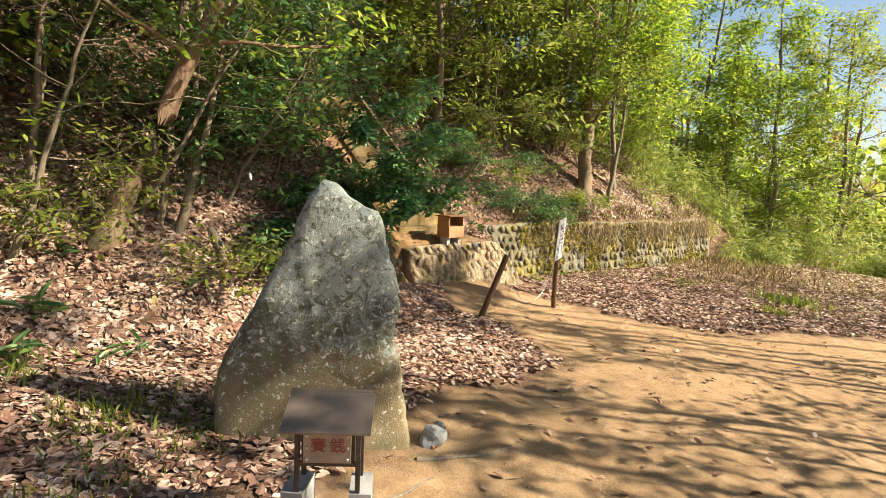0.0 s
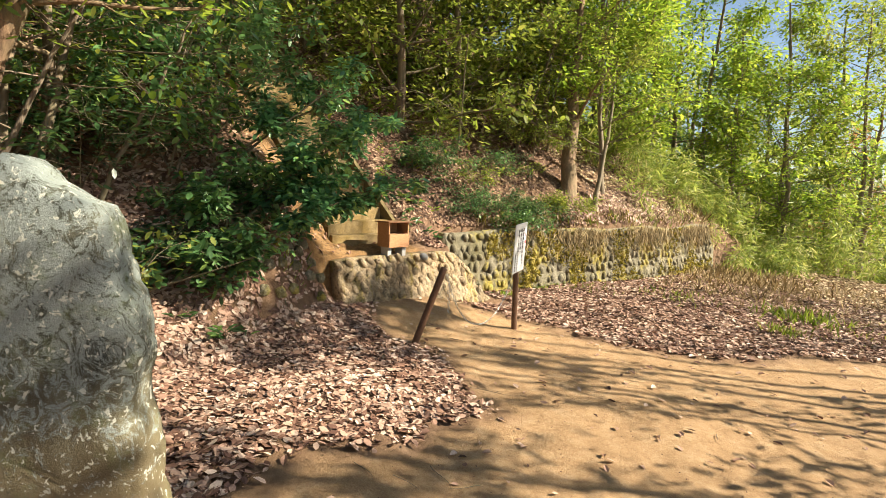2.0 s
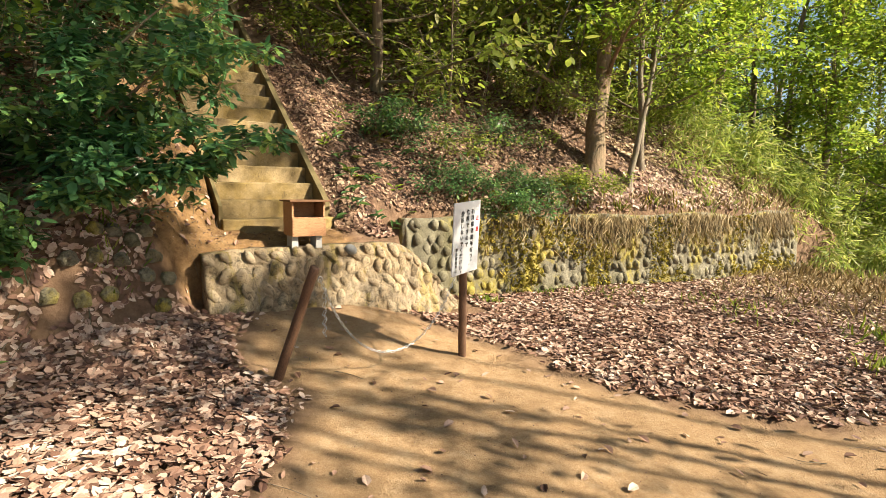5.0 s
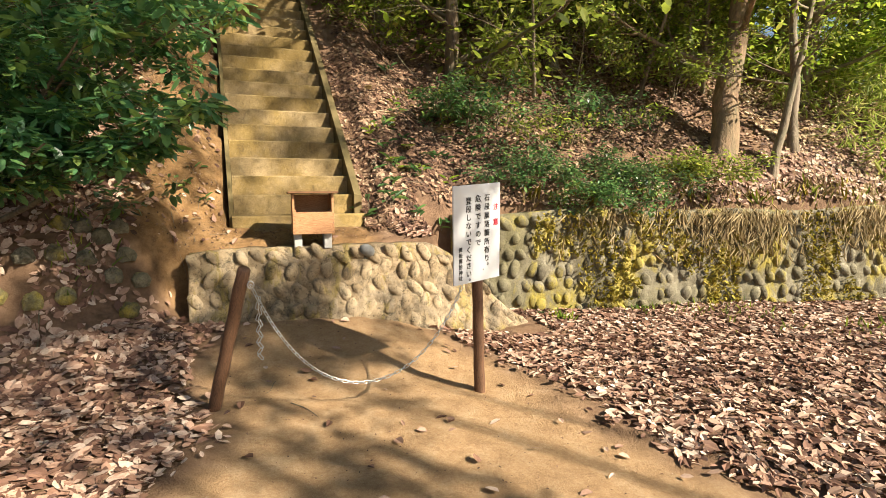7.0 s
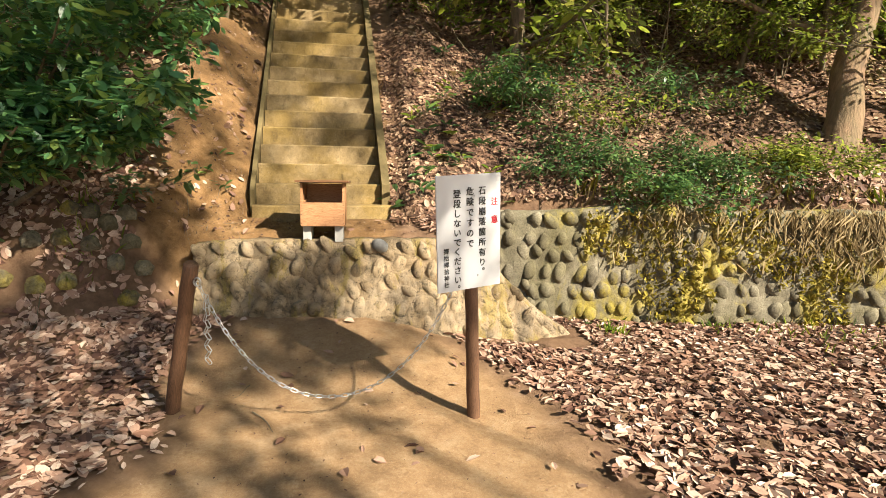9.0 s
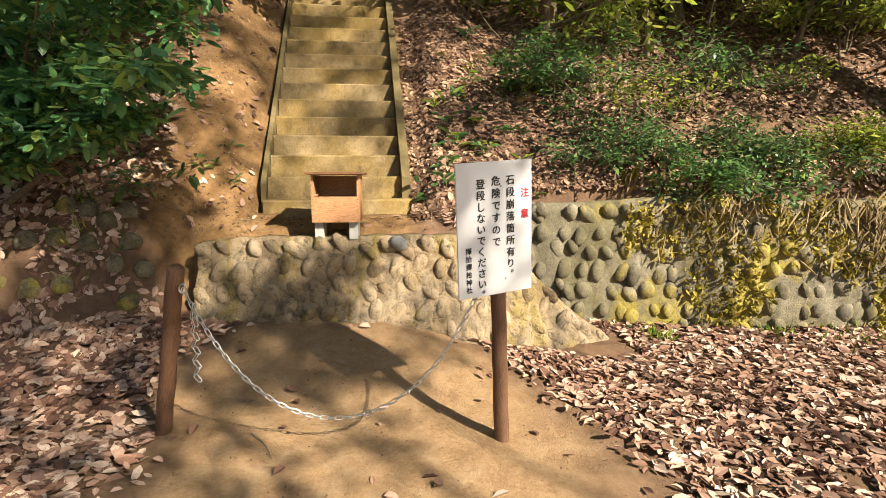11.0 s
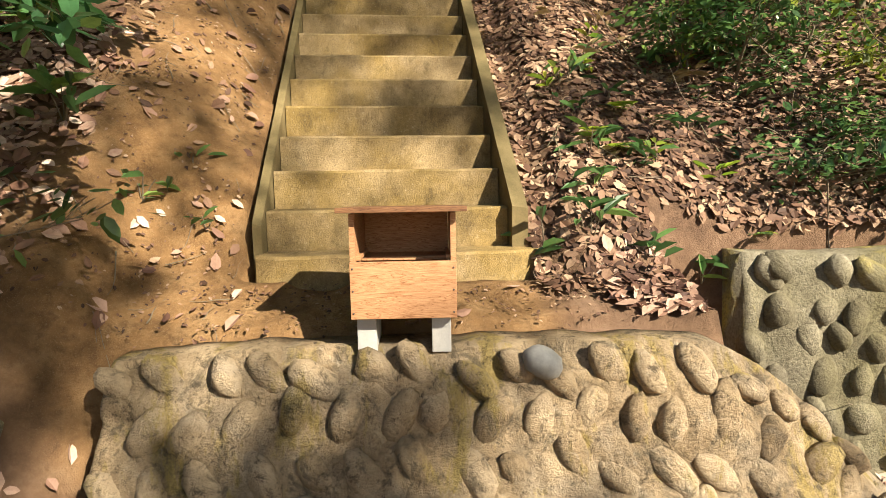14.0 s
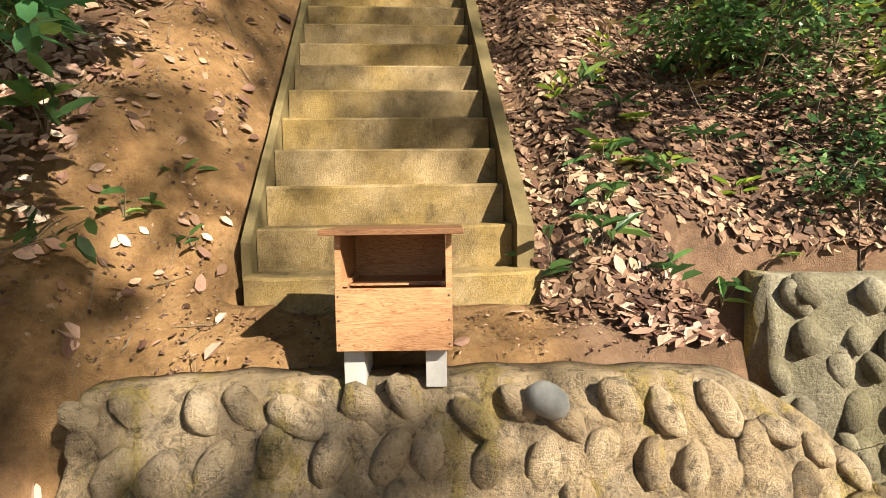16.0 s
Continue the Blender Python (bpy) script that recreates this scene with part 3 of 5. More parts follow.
def boulder(name, at, size, seed, mat, label, category, parent=None, sub=3):
    bm = bmesh.new()
    bmesh.ops.create_icosphere(bm, subdivisions=sub, radius=1)
    off = Vector((seed * 3.1, seed * 1.7, seed))
    for v in bm.verts:
        c = v.co.copy()
        w = 1 + .28 * noise.noise(c * 1.3 + off) + .12 * noise.noise(c * 3.2 + off)
        c.z = max(c.z, -.55)
        v.co = Vector((c.x * size[0], c.y * size[1], c.z * size[2])) * w
    ob = part(name, bm, mat, parent, shade=False)
    ob.location = at
    if not parent:
        tagged(ob, label, category)
    return ob
def rocks():
    for x, y, s, seed in ((-3.78, -3.41, (.105, .085, .085), 1), (-3.92, -3.2, (.04, .035, .03), 2), (-3.58, -3.28, (.04, .05, .03), 4)):
        boulder("rock", (x, y, zat(x, y) + s[2] * .3), s, seed, GREY_STONE, "rough grey rock lying on bare earth by the standing stone", "rock")


rocks()


# ---- offering stand before the standing stone ----
def writing(name, text, size, mat, parent, m, line=1.0, depth=.0005, bold=.014):
    cu = bpy.data.curves.new(name, 'FONT')
    cu.body, cu.size, cu.space_line, cu.extrude = text, size, line, depth
    cu.align_x, cu.align_y = 'CENTER', 'TOP'
    cu.resolution_u = 3
    cu.bevel_depth, cu.bevel_resolution = size * bold, 0
    tmp = new(name, cu)
    me = bpy.data.meshes.new_from_object(tmp.evaluated_get(bpy.context.evaluated_depsgraph_get()))
    bpy.data.objects.remove(tmp)
    me.materials.clear()
    me.materials.append(mat)
    ob = put(name, me, parent)
    ob.matrix_local = m
    return ob


def concrete_block(m, label):
    th = empty("concrete_block", m, label, "concrete block", "blocks under the offering stand")
    bm = bmesh.new()
    w, h, d = .10, .39, .19
    cuts_x, cuts_z = [-w / 2, -.026, .026, w / 2], [0, .03, .12, .145, .245, .27, .36, h]
    hollow = {(1, 1), (1, 3), (1, 5)}
    for i in range(3):
        for j in range(7):
            if (i, j) not in hollow:
                g = bmesh.ops.create_cube(bm, size=1)["verts"]
                for v in g:
                    v.co = Vector((lerp(cuts_x[i], cuts_x[i + 1], v.co.x + .5), v.co.y * d, lerp(cuts_z[j], cuts_z[j + 1], v.co.z + .5)))
    bmesh.ops.remove_doubles(bm, verts=bm.verts[:], dist=.0005)
    inner = [f for f in bm.faces if all(len(e.link_faces) > 2 for e in f.edges)]
    bmesh.ops.delete(bm, geom=inner, context='FACES_ONLY')
    part("body", bm, BLOCK, th)
    part("back_web", box_bm(-.04, d * .3, .02, .04, d * .4, h - .02, 0), BLOCK, th)
    return th


STAND = pose(-4.87, -3.84, .175, 0, 0, -43)
for sx in (-.145, .145):
    concrete_block(STAND @ pose(sx, 0, -.39, 0, 0, 3 * (1 if sx > 0 else -2)), "grey hollow concrete block standing on end on earth")
stand = empty("offering_stand", STAND, "small rusty steel offering stand with a tin roof on concrete blocks", "offering box")
for sx in (-.135, .135):
    for sy in (-.075, .07):
        part("leg", box_bm(sx - .011, sy - .011, 0, sx + .011, sy + .011, .30 + (.03 if sy < 0 else .07), .002), DULL_STEEL, stand)
part("rail", box_bm(-.135, -.083, .125, .135, -.069, .145, .002), DULL_STEEL, stand)
part("rail", box_bm(-.135, -.083, .305, .135, -.069, .322, .002), DULL_STEEL, stand)
box = part("money_box", box_bm(-.118, -.075, .14, .118, .06, .30, .004), DULL_STEEL, stand)
plate = part("plate", box_bm(-.105, -.098, .148, .105, -.084, .292, .003), PLATE, stand, "pinkish brown metal plate with red writing")
for ch, cx in (("賽", -.038), ("銭", .046)):
    writing("writing", ch, .070, FADED_RED, plate, pose(cx, -.0995, .262, 90, 0, 0))
for sx in (-.09, .09):
    for zz in (.165, .22, .275):
        bm = bmesh.new()
        bmesh.ops.create_uvsphere(bm, u_segments=10, v_segments=6, radius=.007)
        part("rivet", bm, STEEL, plate).location = (sx, -.099, zz)
bm = bmesh.new()
slope = [(-.165, .318), (-.16, .324), (.07, .412), (.085, .411), (.13, .385)]
rows = [[bm.verts.new((sx * .195, y, z + dz)) for y, z in slope] for dz in (.004, -.004) for sx in (-1, 1)]
for i in range(len(slope) - 1):
    bm.faces.new((rows[0][i], rows[1][i], rows[1][i + 1], rows[0][i + 1]))
    bm.faces.new((rows[2][i + 1], rows[3][i + 1], rows[3][i], rows[2][i]))
    for a, b in ((0, 2), (1, 3)):
        bm.faces.new((rows[a][i], rows[a][i + 1], rows[b][i + 1], rows[b][i]))
bm.faces.new((rows[0][0], rows[1][0], rows[3][0], rows[2][0]))
bm.faces.new((rows[0][-1], rows[1][-1], rows[3][-1], rows[2][-1]))
bmesh.ops.recalc_face_normals(bm, faces=bm.faces[:])
part("roof", bm, ROOF_TIN, stand, "sloping brown tin roof")
part("roof_ridge", box_bm(-.197, .062, .405, .197, .088, .419, .004), ROOF_TIN, stand)


# ---- posts, sign, chain ----
def round_post(name, a, b, r, label, category):
    a, b = Vector(a), Vector(b)
    axis = (b - a)
    m = Matrix.Translation(a) @ axis.to_track_quat('Z', 'Y').to_matrix().to_4x4()
    th = empty(name, m, label, category)
    n = 14
    line = [(0, 0, axis.length * i / n) for i in range(n + 1)]
    rad = [r * (1.04 - .06 * i / n + .02 * math.sin(i * 1.7)) for i in range(n + 1)]
    line += [(0, 0, axis.length + .008), (0, 0, axis.length + .009)]
    rad += [r * .8, .0005]
    line[0] = (0, 0, -.15)
    v, f = tube(line, rad, 18)
    v = v + .0025 * np.sin(v[:, [2, 0, 1]] * [[23, 90, 70]])
    put("shaft", mesh_of("shaft", v, f, POST_WOOD, True), th)
    return th


lean = round_post("wooden_post", (-.837, -1.29, zat(-.84, -1.29) - .02), (-.633, -1.511, .638), .037, "leaning brown round wooden post holding a chain", "post")
SIGN_A, SIGN_B = Vector((.825, -1.346, zat(.825, -1.346) - .02)), Vector((.775, -1.372, .98))
sign = round_post("warning_sign", SIGN_A, SIGN_B, .035, "white warning board with black brushed writing on a brown post", "sign")
tl, tr, bl, br = Vector((.549, -1.522, 1.080)), Vector((.925, -1.405, 1.11)), Vector((.608, -1.46, .455)), Vector((.973, -1.342, .478))
bx = ((tr - tl) + (br - bl)).normalized()
bz = ((tl - bl) + (tr - br)).normalized()
by = bz.cross(bx).normalized()
bz = bx.cross(by)
mid = (tl + tr + bl + br) / 4
BW, BH = .388, .625
inv = sign.matrix_world.inverted()
M = Matrix((bx, by, bz)).transposed().to_4x4()
M.translation = mid
bm = box_bm(-BW / 2, 0, -BH / 2, BW / 2, .011, BH / 2, .002)
board = part("board", bm, BOARD, sign, "white painted board, edges slightly worn")
board.matrix_local = inv @ M
for text, cx, top, size, mat, line in (("注\n意", .155, .180, .046, RED_INK, 1.95), ("石\n段\n崩\n落\n箇\n所\n有\nり。", .078, .245, .047, INK, 1.09),
                                       ("危\n険\nで\nす\nの\nで", .003, .245, .047, INK, 1.09),
                                       ("登\n段\nし\nな\nい\nで\nく\nだ\nさ\nい。", -.075, .235, .047, INK, 1.0),
                                       ("擇\n抬\n擇\n拾\n神\n社", -.142, -.072, .032, INK, 1.05)):
    row = 0
    for ch in text.split("\n"):
        for c in ch:
            if c == "。":
                writing("writing", c, size, mat, board, pose(cx + size * .45, -.003, top - (row - 1) * size * 1.1 * line - size * .55, 90, 0, 0))
            else:
                writing("writing", c, size, mat, board, pose(cx, -.003, top - row * size * 1.1 * line, 90, 0, 0))
                row += 1
for sx, sz in ((.03, .2), (.05, -.24)):
    bm = bmesh.new()
    bmesh.ops.create_uvsphere(bm, u_segments=10, v_segments=6, radius=.005)
    part("screw", bm, STEEL, board).location = (sx, -.001, sz)



def link_mesh():
    ring = []
    for i in range(14):
        a = 2 * math.pi * i / 14
        ring.append((math.cos(a) * .0085, 0, math.sin(a) * .0085 + (.012 if math.sin(a) > 0 else -.012)))
    pts = ring + ring[:2]
    v, f = tube(pts, [.0026] * len(pts), 5)
    return mesh_of("link", v, f, STEEL, True)


def hang(name, pts, label):
    """A chain with one link after another along a line of points."""
    th = empty(name, Matrix.Translation(pts[0]), label, "chain")
    d = [0]
    for a, b in zip(pts, pts[1:]):
        d.append(d[-1] + (b - a).length)
    n = int(d[-1] / .033)
    me = link_mesh()
    for i in range(n):
        s = (i + .5) * d[-1] / n
        j = max(k for k in range(len(d) - 1) if d[k] <= s)
        p = pts[j].lerp(pts[j + 1], (s - d[j]) / (d[j + 1] - d[j]))
        t = (pts[j + 1] - pts[j]).normalized()
        ob = put("link", me, th)
        ob.matrix_local = Matrix.Translation(p - pts[0]) @ t.to_track_quat('Z', 'Y').to_matrix().to_4x4() @ pose(0, 0, 0, 0, 0, 45 + 90 * (i % 2))
    return th


HOOK, CLIP = Vector((-.602, -1.53, .556)), Vector((.735, -1.40, .60))
sag = [HOOK.lerp(CLIP, k / 60) - Vector((0, 0, .665 * (1 - ((math.cosh(2.0 * (k / 30 - 1)) - 1) / (math.cosh(2.0) - 1))))) for k in range(61)]
hang("steel_chain", sag, "galvanised steel chain sagging between two wooden posts")
tail = [HOOK + Vector((.035 + .008 * math.sin(k), .0, -.07 - .0105 * k)) for k in range(34)]
hang("steel_chain", tail, "loose end of galvanised chain hanging from a post")
for nm, at, ob in (("eye_hook", HOOK, lean), ("eye_hook", CLIP, sign)):
    ring = [(math.cos(a) * .016, 0, math.sin(a) * .02) for a in np.linspace(0, 2 * math.pi, 15)]
    v, f = tube(ring, [.0045] * 15, 6)
    h = put(nm, mesh_of(nm, v, f, STEEL, True), ob)
    h.matrix_local = ob.matrix_world.inverted() @ Matrix.Translation(at)


# ---- offering box on the terrace ----
OB = pose(-.097, .05, .598, 0, 0, -1.8)
obox = empty("offering_box", OB, "open-fronted reddish cedar offering box on pale concrete feet", "offering box")
W = .165
for sx in (-.155, .085):
    part("foot", box_bm(sx, -.085, -.03, sx + .062, .075, .095, .004), PALE, obox, "pale square concrete foot")
part("front_board", box_bm(-W, -.135, .096, W, -.119, .275, .002), CEDAR, obox, "smooth light cedar front board")
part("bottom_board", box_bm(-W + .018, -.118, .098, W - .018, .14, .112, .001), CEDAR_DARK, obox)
part("back_board", box_bm(-W + .018, .125, .113, W - .018, .14, .415, .001), CEDAR, obox)
for sx in (-1, 1):
    bm = bmesh.new()
    xa, xb = sorted((sx * W, sx * (W - .017)))
    prof = [(-.118, .096), (.14, .096), (.14, .418), (-.118, .424)]
    vs = [[bm.verts.new((x, y, z)) for y, z in prof] for x in (xa, xb)]
    bm.faces.new(vs[0])
    bm.faces.new(vs[1][::-1])
    for i in range(4):
        bm.faces.new((vs[0][i], vs[1][i], vs[1][(i + 1) % 4], vs[0][(i + 1) % 4]))
    bmesh.ops.recalc_face_normals(bm, faces=bm.faces[:])
    part("side_board", bm, CEDAR, obox)
    part("ledge_strip", box_bm(sx * (W - .018) - .012, -.10, .276, sx * (W - .018) + (.012 if sx < 0 else -.001), .12, .29, .001), CEDAR, obox)
part("slot_board", box_bm(-W + .02, .0, .262, W - .02, .124, .274, .001), CEDAR, obox)
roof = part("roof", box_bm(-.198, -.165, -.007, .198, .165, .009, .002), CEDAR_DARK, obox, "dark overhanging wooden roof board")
roof.matrix_local = pose(0, 0, .431, -1.5, 0, 0)
for sx in (-1, 1):
    for zz in (.115, .185, .255):
        bm = bmesh.new()
        bmesh.ops.create_uvsphere(bm, u_segments=8, v_segments=4, radius=.0032)
        part("nail", bm, DULL_STEEL, obox).location = (sx * (W - .009), -.1355, zz)


# ---- trees and shrubs ----
def limb_path(a, direction, length, n=7, wander=.25, rise=0.0):
    p, d = [np.asarray(a, float)], np.asarray(direction, float)
    d = d / np.linalg.norm(d)
    for _ in range(n):
        d = d + RNG.normal(size=3) * wander * .5 + np.array([0, 0, rise])
        d /= np.linalg.norm(d)
        p.append(p[-1] + d * length / n)
    return np.array(p)


def foliage(tips, per, radius, leaf, slim, flat=.55, droop=.25, spread_size=.35):
    """Leaves round the twig tips, in flattened sprays."""
    t = np.repeat(tips, per, 0)
    n = len(t)
    off = scatter(n) * (RNG.random(n) ** .45)[:, None] * radius
    off[:, 2] *= flat
    along = off / radius + scatter(n) * .8
    along[:, 2] = along[:, 2] * .5 - droop
    up = scatter(n) * .55 + [0, 0, 1]
    size = leaf * (1 + spread_size * RNG.normal(size=n)).clip(.45, 1.8)
    return leaf_arrays(t + off, along, up, size, size * slim, .22, .3)


def tree(name, base, top, r, limbs, reach, leaf, mat, label, category="tree", bark=None, per=14, cluster=.28, slim=.42, start=.35,
         twigs=5, wander=.22, rise=.04, group="", stems=1, twig_len=.55, sides=8, bow=.0):
    """Tapered trunk with limbs and twigs, and a crown of single leaves at the twig tips."""
    base, top = np.asarray(base, float), np.asarray(top, float)
    th = empty(name, Matrix.Translation(base), label, category, group)
    wood, tips = [], []
    for s in range(stems):
        b0 = np.array([0, 0, -.12 - 2.0 * r]) + (RNG.normal(size=3) * [.12, .12, 0] if s else 0)
        e = (top - base) * (1 if s == 0 else RNG.uniform(.65, 1)) + (RNG.normal(size=3) * [.5, .5, .1] if s else 0)
        n = 12
        k = np.linspace(0, 1, n + 1)[:, None]
        line = b0 + e * k + np.cumsum(RNG.normal(size=(n + 1, 3)) * [.03, .03, 0] * np.linalg.norm(e) / 5, 0) + np.array([[bow, 0, 0]]) * np.sin(k * np.pi)
        rad = r * (1 - .75 * k[:, 0]) * (1 + .5 * np.exp(-k[:, 0] * 22)) * (1 if s == 0 else .7)
        wood.append(tube(line, rad, sides + 3))
        for i in range(limbs):
            q = RNG.uniform(start, 1)
            at = line[0] * 0 + np.array([np.interp(q * n, np.arange(n + 1), line[:, c]) for c in range(3)])
            az = RNG.uniform(0, 2 * np.pi)
            d = np.array([math.cos(az), math.sin(az), RNG.uniform(-.05, .6)])
            ln = reach * RNG.uniform(.55, 1.1) * (1.1 - .45 * q)
            lp = limb_path(at, d, ln, 7, wander, rise)
            lr = max(.004, r * .34 * (1 - .6 * q))
            wood.append(tube(lp, np.linspace(lr, lr * .25, 8), 5))
            for j in range(twigs):
                w = RNG.uniform(.3, 1)
                a2 = np.array([np.interp(w * 7, np.arange(8), lp[:, c]) for c in range(3)])
                d2 = (lp[-1] - lp[0]) / ln + scatter(1)[0] * .9
                tp = limb_path(a2, d2, twig_len * reach * .45 * RNG.uniform(.5, 1.1), 4, .3, .03)
                wood.append(tube(tp, np.linspace(lr * .4, .002, 5), 4))
                tips += [tp[-1], tp[2]]
            tips.append(lp[-1])
    v, f = gather(wood)
    put("trunk", mesh_of("trunk", v, f, bark or BARK, True), th)
    if per:
        v, f = foliage(np.array(tips), per, cluster, leaf, slim)
        put("crown", mesh_of("crown", v, f, mat), th)
    return th


def on(x, y, up=0.0):
    return (x, y, zat(x, y) + up)


def bush(x, y, h, reach, leaf, mat, label, per=10, limbs=7, cluster=.16, stems=4, lean=(0, 0), slim=.42, r=.014):
    b = on(x, y)
    return tree("shrub", b, (b[0] + lean[0], b[1] + lean[1], b[2] + h), r, limbs, reach, leaf, mat, label, "shrub", TWIG, per, cluster, slim,
                .15, 4, .3, .02, "", stems, .6, 4)


# big trunks beside the standing stone
TRUNKS = (("leaning_tree", (-4.95, .35), (1.7, -.5, 4.0), .14, BARK_RED, "thick leaning tree with shaggy brown bark on the leafy slope"),
          ("forest_tree", (-6.45, 1.15), (.1, .4, 6.5), .17, BARK_RED, "upright tree with reddish brown bark on the slope"),
          ("forest_tree", (-4.28, .45), (.35, .2, 3.2), .05, BARK, "slim dark tree leaning beside a thicker trunk"),
          ("forest_tree", (-4.12, .38), (.65, .1, 3.0), .055, BARK, "slim grey-brown tree on the leafy slope"),
          ("forest_tree", (-5.35, .55), (.35, .5, 4.0), .04, BARK, "thin brown sapling with bare lower stem"),
          ("forest_tree", (-3.2, 2.6), (.3, .3, 4.5), .08, BARK, "slim shaded tree high on the slope"),
          ("forest_tree", (-1.9, 3.6), (-.5, .3, 4.8), .10, BARK, "shaded tree on the slope beside the stairs"))
for nm, (x, y), (dx, dy, dz), r, bk, lab in TRUNKS:
    b = on(x, y)
    tree(nm, b, (b[0] + dx, b[1] + dy, b[2] + dz), r, 10, 1.8, .09, GREEN if x > -4.5 else OLIVE, lab, bark=bk, per=13, cluster=.28, start=.45, twigs=5)

# the tree over the cobbled wall
b = on(5.0, .75)
tree("bank_tree", b, (b[0] + 1.3, b[1] + .7, b[2] + 5.0), .19, 12, 2.2, .06, OLIVE, "leaning tree with reddish trunk above the cobbled wall", bark=BARK_RED, per=16, cluster=.3, start=.3, twigs=7)
b = on(5.4, .32)
tree("bank_tree", b, (b[0] + .75, b[1] + .1, b[2] + 3.6), .06, 9, 1.8, .06, OLIVE, "slim pale tree above the cobbled wall", bark=TWIG, per=16, cluster=.3, start=.3, twigs=7)
b = on(6.1, .5)
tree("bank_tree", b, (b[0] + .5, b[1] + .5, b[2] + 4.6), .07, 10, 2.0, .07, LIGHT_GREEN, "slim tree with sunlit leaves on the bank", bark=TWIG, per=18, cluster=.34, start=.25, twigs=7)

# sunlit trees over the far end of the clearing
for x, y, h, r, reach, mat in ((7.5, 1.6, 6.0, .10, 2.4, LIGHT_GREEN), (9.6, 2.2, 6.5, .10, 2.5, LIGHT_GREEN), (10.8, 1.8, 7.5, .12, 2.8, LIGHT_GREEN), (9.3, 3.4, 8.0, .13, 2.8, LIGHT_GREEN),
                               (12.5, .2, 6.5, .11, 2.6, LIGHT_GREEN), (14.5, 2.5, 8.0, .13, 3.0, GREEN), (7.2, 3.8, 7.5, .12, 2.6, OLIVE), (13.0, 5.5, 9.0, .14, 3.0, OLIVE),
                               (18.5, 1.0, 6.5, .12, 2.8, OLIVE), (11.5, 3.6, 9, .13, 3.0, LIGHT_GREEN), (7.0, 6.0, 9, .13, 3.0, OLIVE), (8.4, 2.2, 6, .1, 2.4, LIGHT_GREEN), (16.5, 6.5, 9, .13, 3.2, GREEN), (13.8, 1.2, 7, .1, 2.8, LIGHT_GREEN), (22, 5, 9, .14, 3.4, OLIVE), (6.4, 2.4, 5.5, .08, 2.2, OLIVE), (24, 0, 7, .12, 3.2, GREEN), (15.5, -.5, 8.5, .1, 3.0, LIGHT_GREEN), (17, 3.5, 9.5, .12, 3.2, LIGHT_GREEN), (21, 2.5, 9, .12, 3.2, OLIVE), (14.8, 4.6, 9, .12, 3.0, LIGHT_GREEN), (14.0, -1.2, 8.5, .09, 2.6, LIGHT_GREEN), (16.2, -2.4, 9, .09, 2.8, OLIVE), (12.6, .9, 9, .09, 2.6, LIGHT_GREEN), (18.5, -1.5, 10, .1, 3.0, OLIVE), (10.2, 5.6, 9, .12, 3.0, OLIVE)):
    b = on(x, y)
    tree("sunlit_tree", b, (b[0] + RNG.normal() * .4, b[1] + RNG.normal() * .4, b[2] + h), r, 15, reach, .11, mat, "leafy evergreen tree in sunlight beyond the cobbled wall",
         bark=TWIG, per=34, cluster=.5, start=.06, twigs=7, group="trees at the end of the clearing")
# trees on the shaded slope whose crowns hang out over it
for x, y, dx, dy, h, mat in ((-3.7, 1.2, -.2, -1.3, 4.4, GREEN), (-5.1, 1.5, .2, -1.2, 4.6, OLIVE), (-6.3, .9, .1, -1.0, 4.8, GREEN), (-7.4, .2, .4, -.9, 4.8, OLIVE)):
    b = on(x, y)
    tree("slope_tree", b, (b[0] + dx, b[1] + dy, b[2] + h), .06, 16, 2.1, .10, mat, "dark-leaved evergreen tree hanging out over the shaded slope", bark=BARK, per=13, cluster=.34, start=.42, twigs=6)
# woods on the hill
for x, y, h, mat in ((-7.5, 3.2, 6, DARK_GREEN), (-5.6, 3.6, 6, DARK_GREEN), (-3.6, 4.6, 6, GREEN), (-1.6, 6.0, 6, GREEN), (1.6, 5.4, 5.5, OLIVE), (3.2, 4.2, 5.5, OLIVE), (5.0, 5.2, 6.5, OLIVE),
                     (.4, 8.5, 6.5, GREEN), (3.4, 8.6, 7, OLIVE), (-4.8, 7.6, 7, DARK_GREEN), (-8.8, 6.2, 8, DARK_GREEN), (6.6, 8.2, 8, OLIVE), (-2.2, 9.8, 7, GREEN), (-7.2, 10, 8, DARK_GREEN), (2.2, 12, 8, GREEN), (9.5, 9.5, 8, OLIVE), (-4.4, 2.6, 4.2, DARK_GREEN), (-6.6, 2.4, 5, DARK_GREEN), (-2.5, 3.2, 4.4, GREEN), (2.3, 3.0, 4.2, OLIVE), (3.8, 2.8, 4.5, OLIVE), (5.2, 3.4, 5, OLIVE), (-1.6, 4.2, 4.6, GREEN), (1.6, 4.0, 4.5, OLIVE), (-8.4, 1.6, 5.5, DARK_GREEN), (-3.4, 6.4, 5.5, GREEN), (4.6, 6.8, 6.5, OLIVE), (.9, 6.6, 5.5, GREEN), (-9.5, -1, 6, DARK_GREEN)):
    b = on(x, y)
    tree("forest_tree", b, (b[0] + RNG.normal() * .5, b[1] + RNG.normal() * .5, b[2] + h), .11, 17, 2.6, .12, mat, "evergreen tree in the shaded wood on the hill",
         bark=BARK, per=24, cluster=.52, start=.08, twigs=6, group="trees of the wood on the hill")
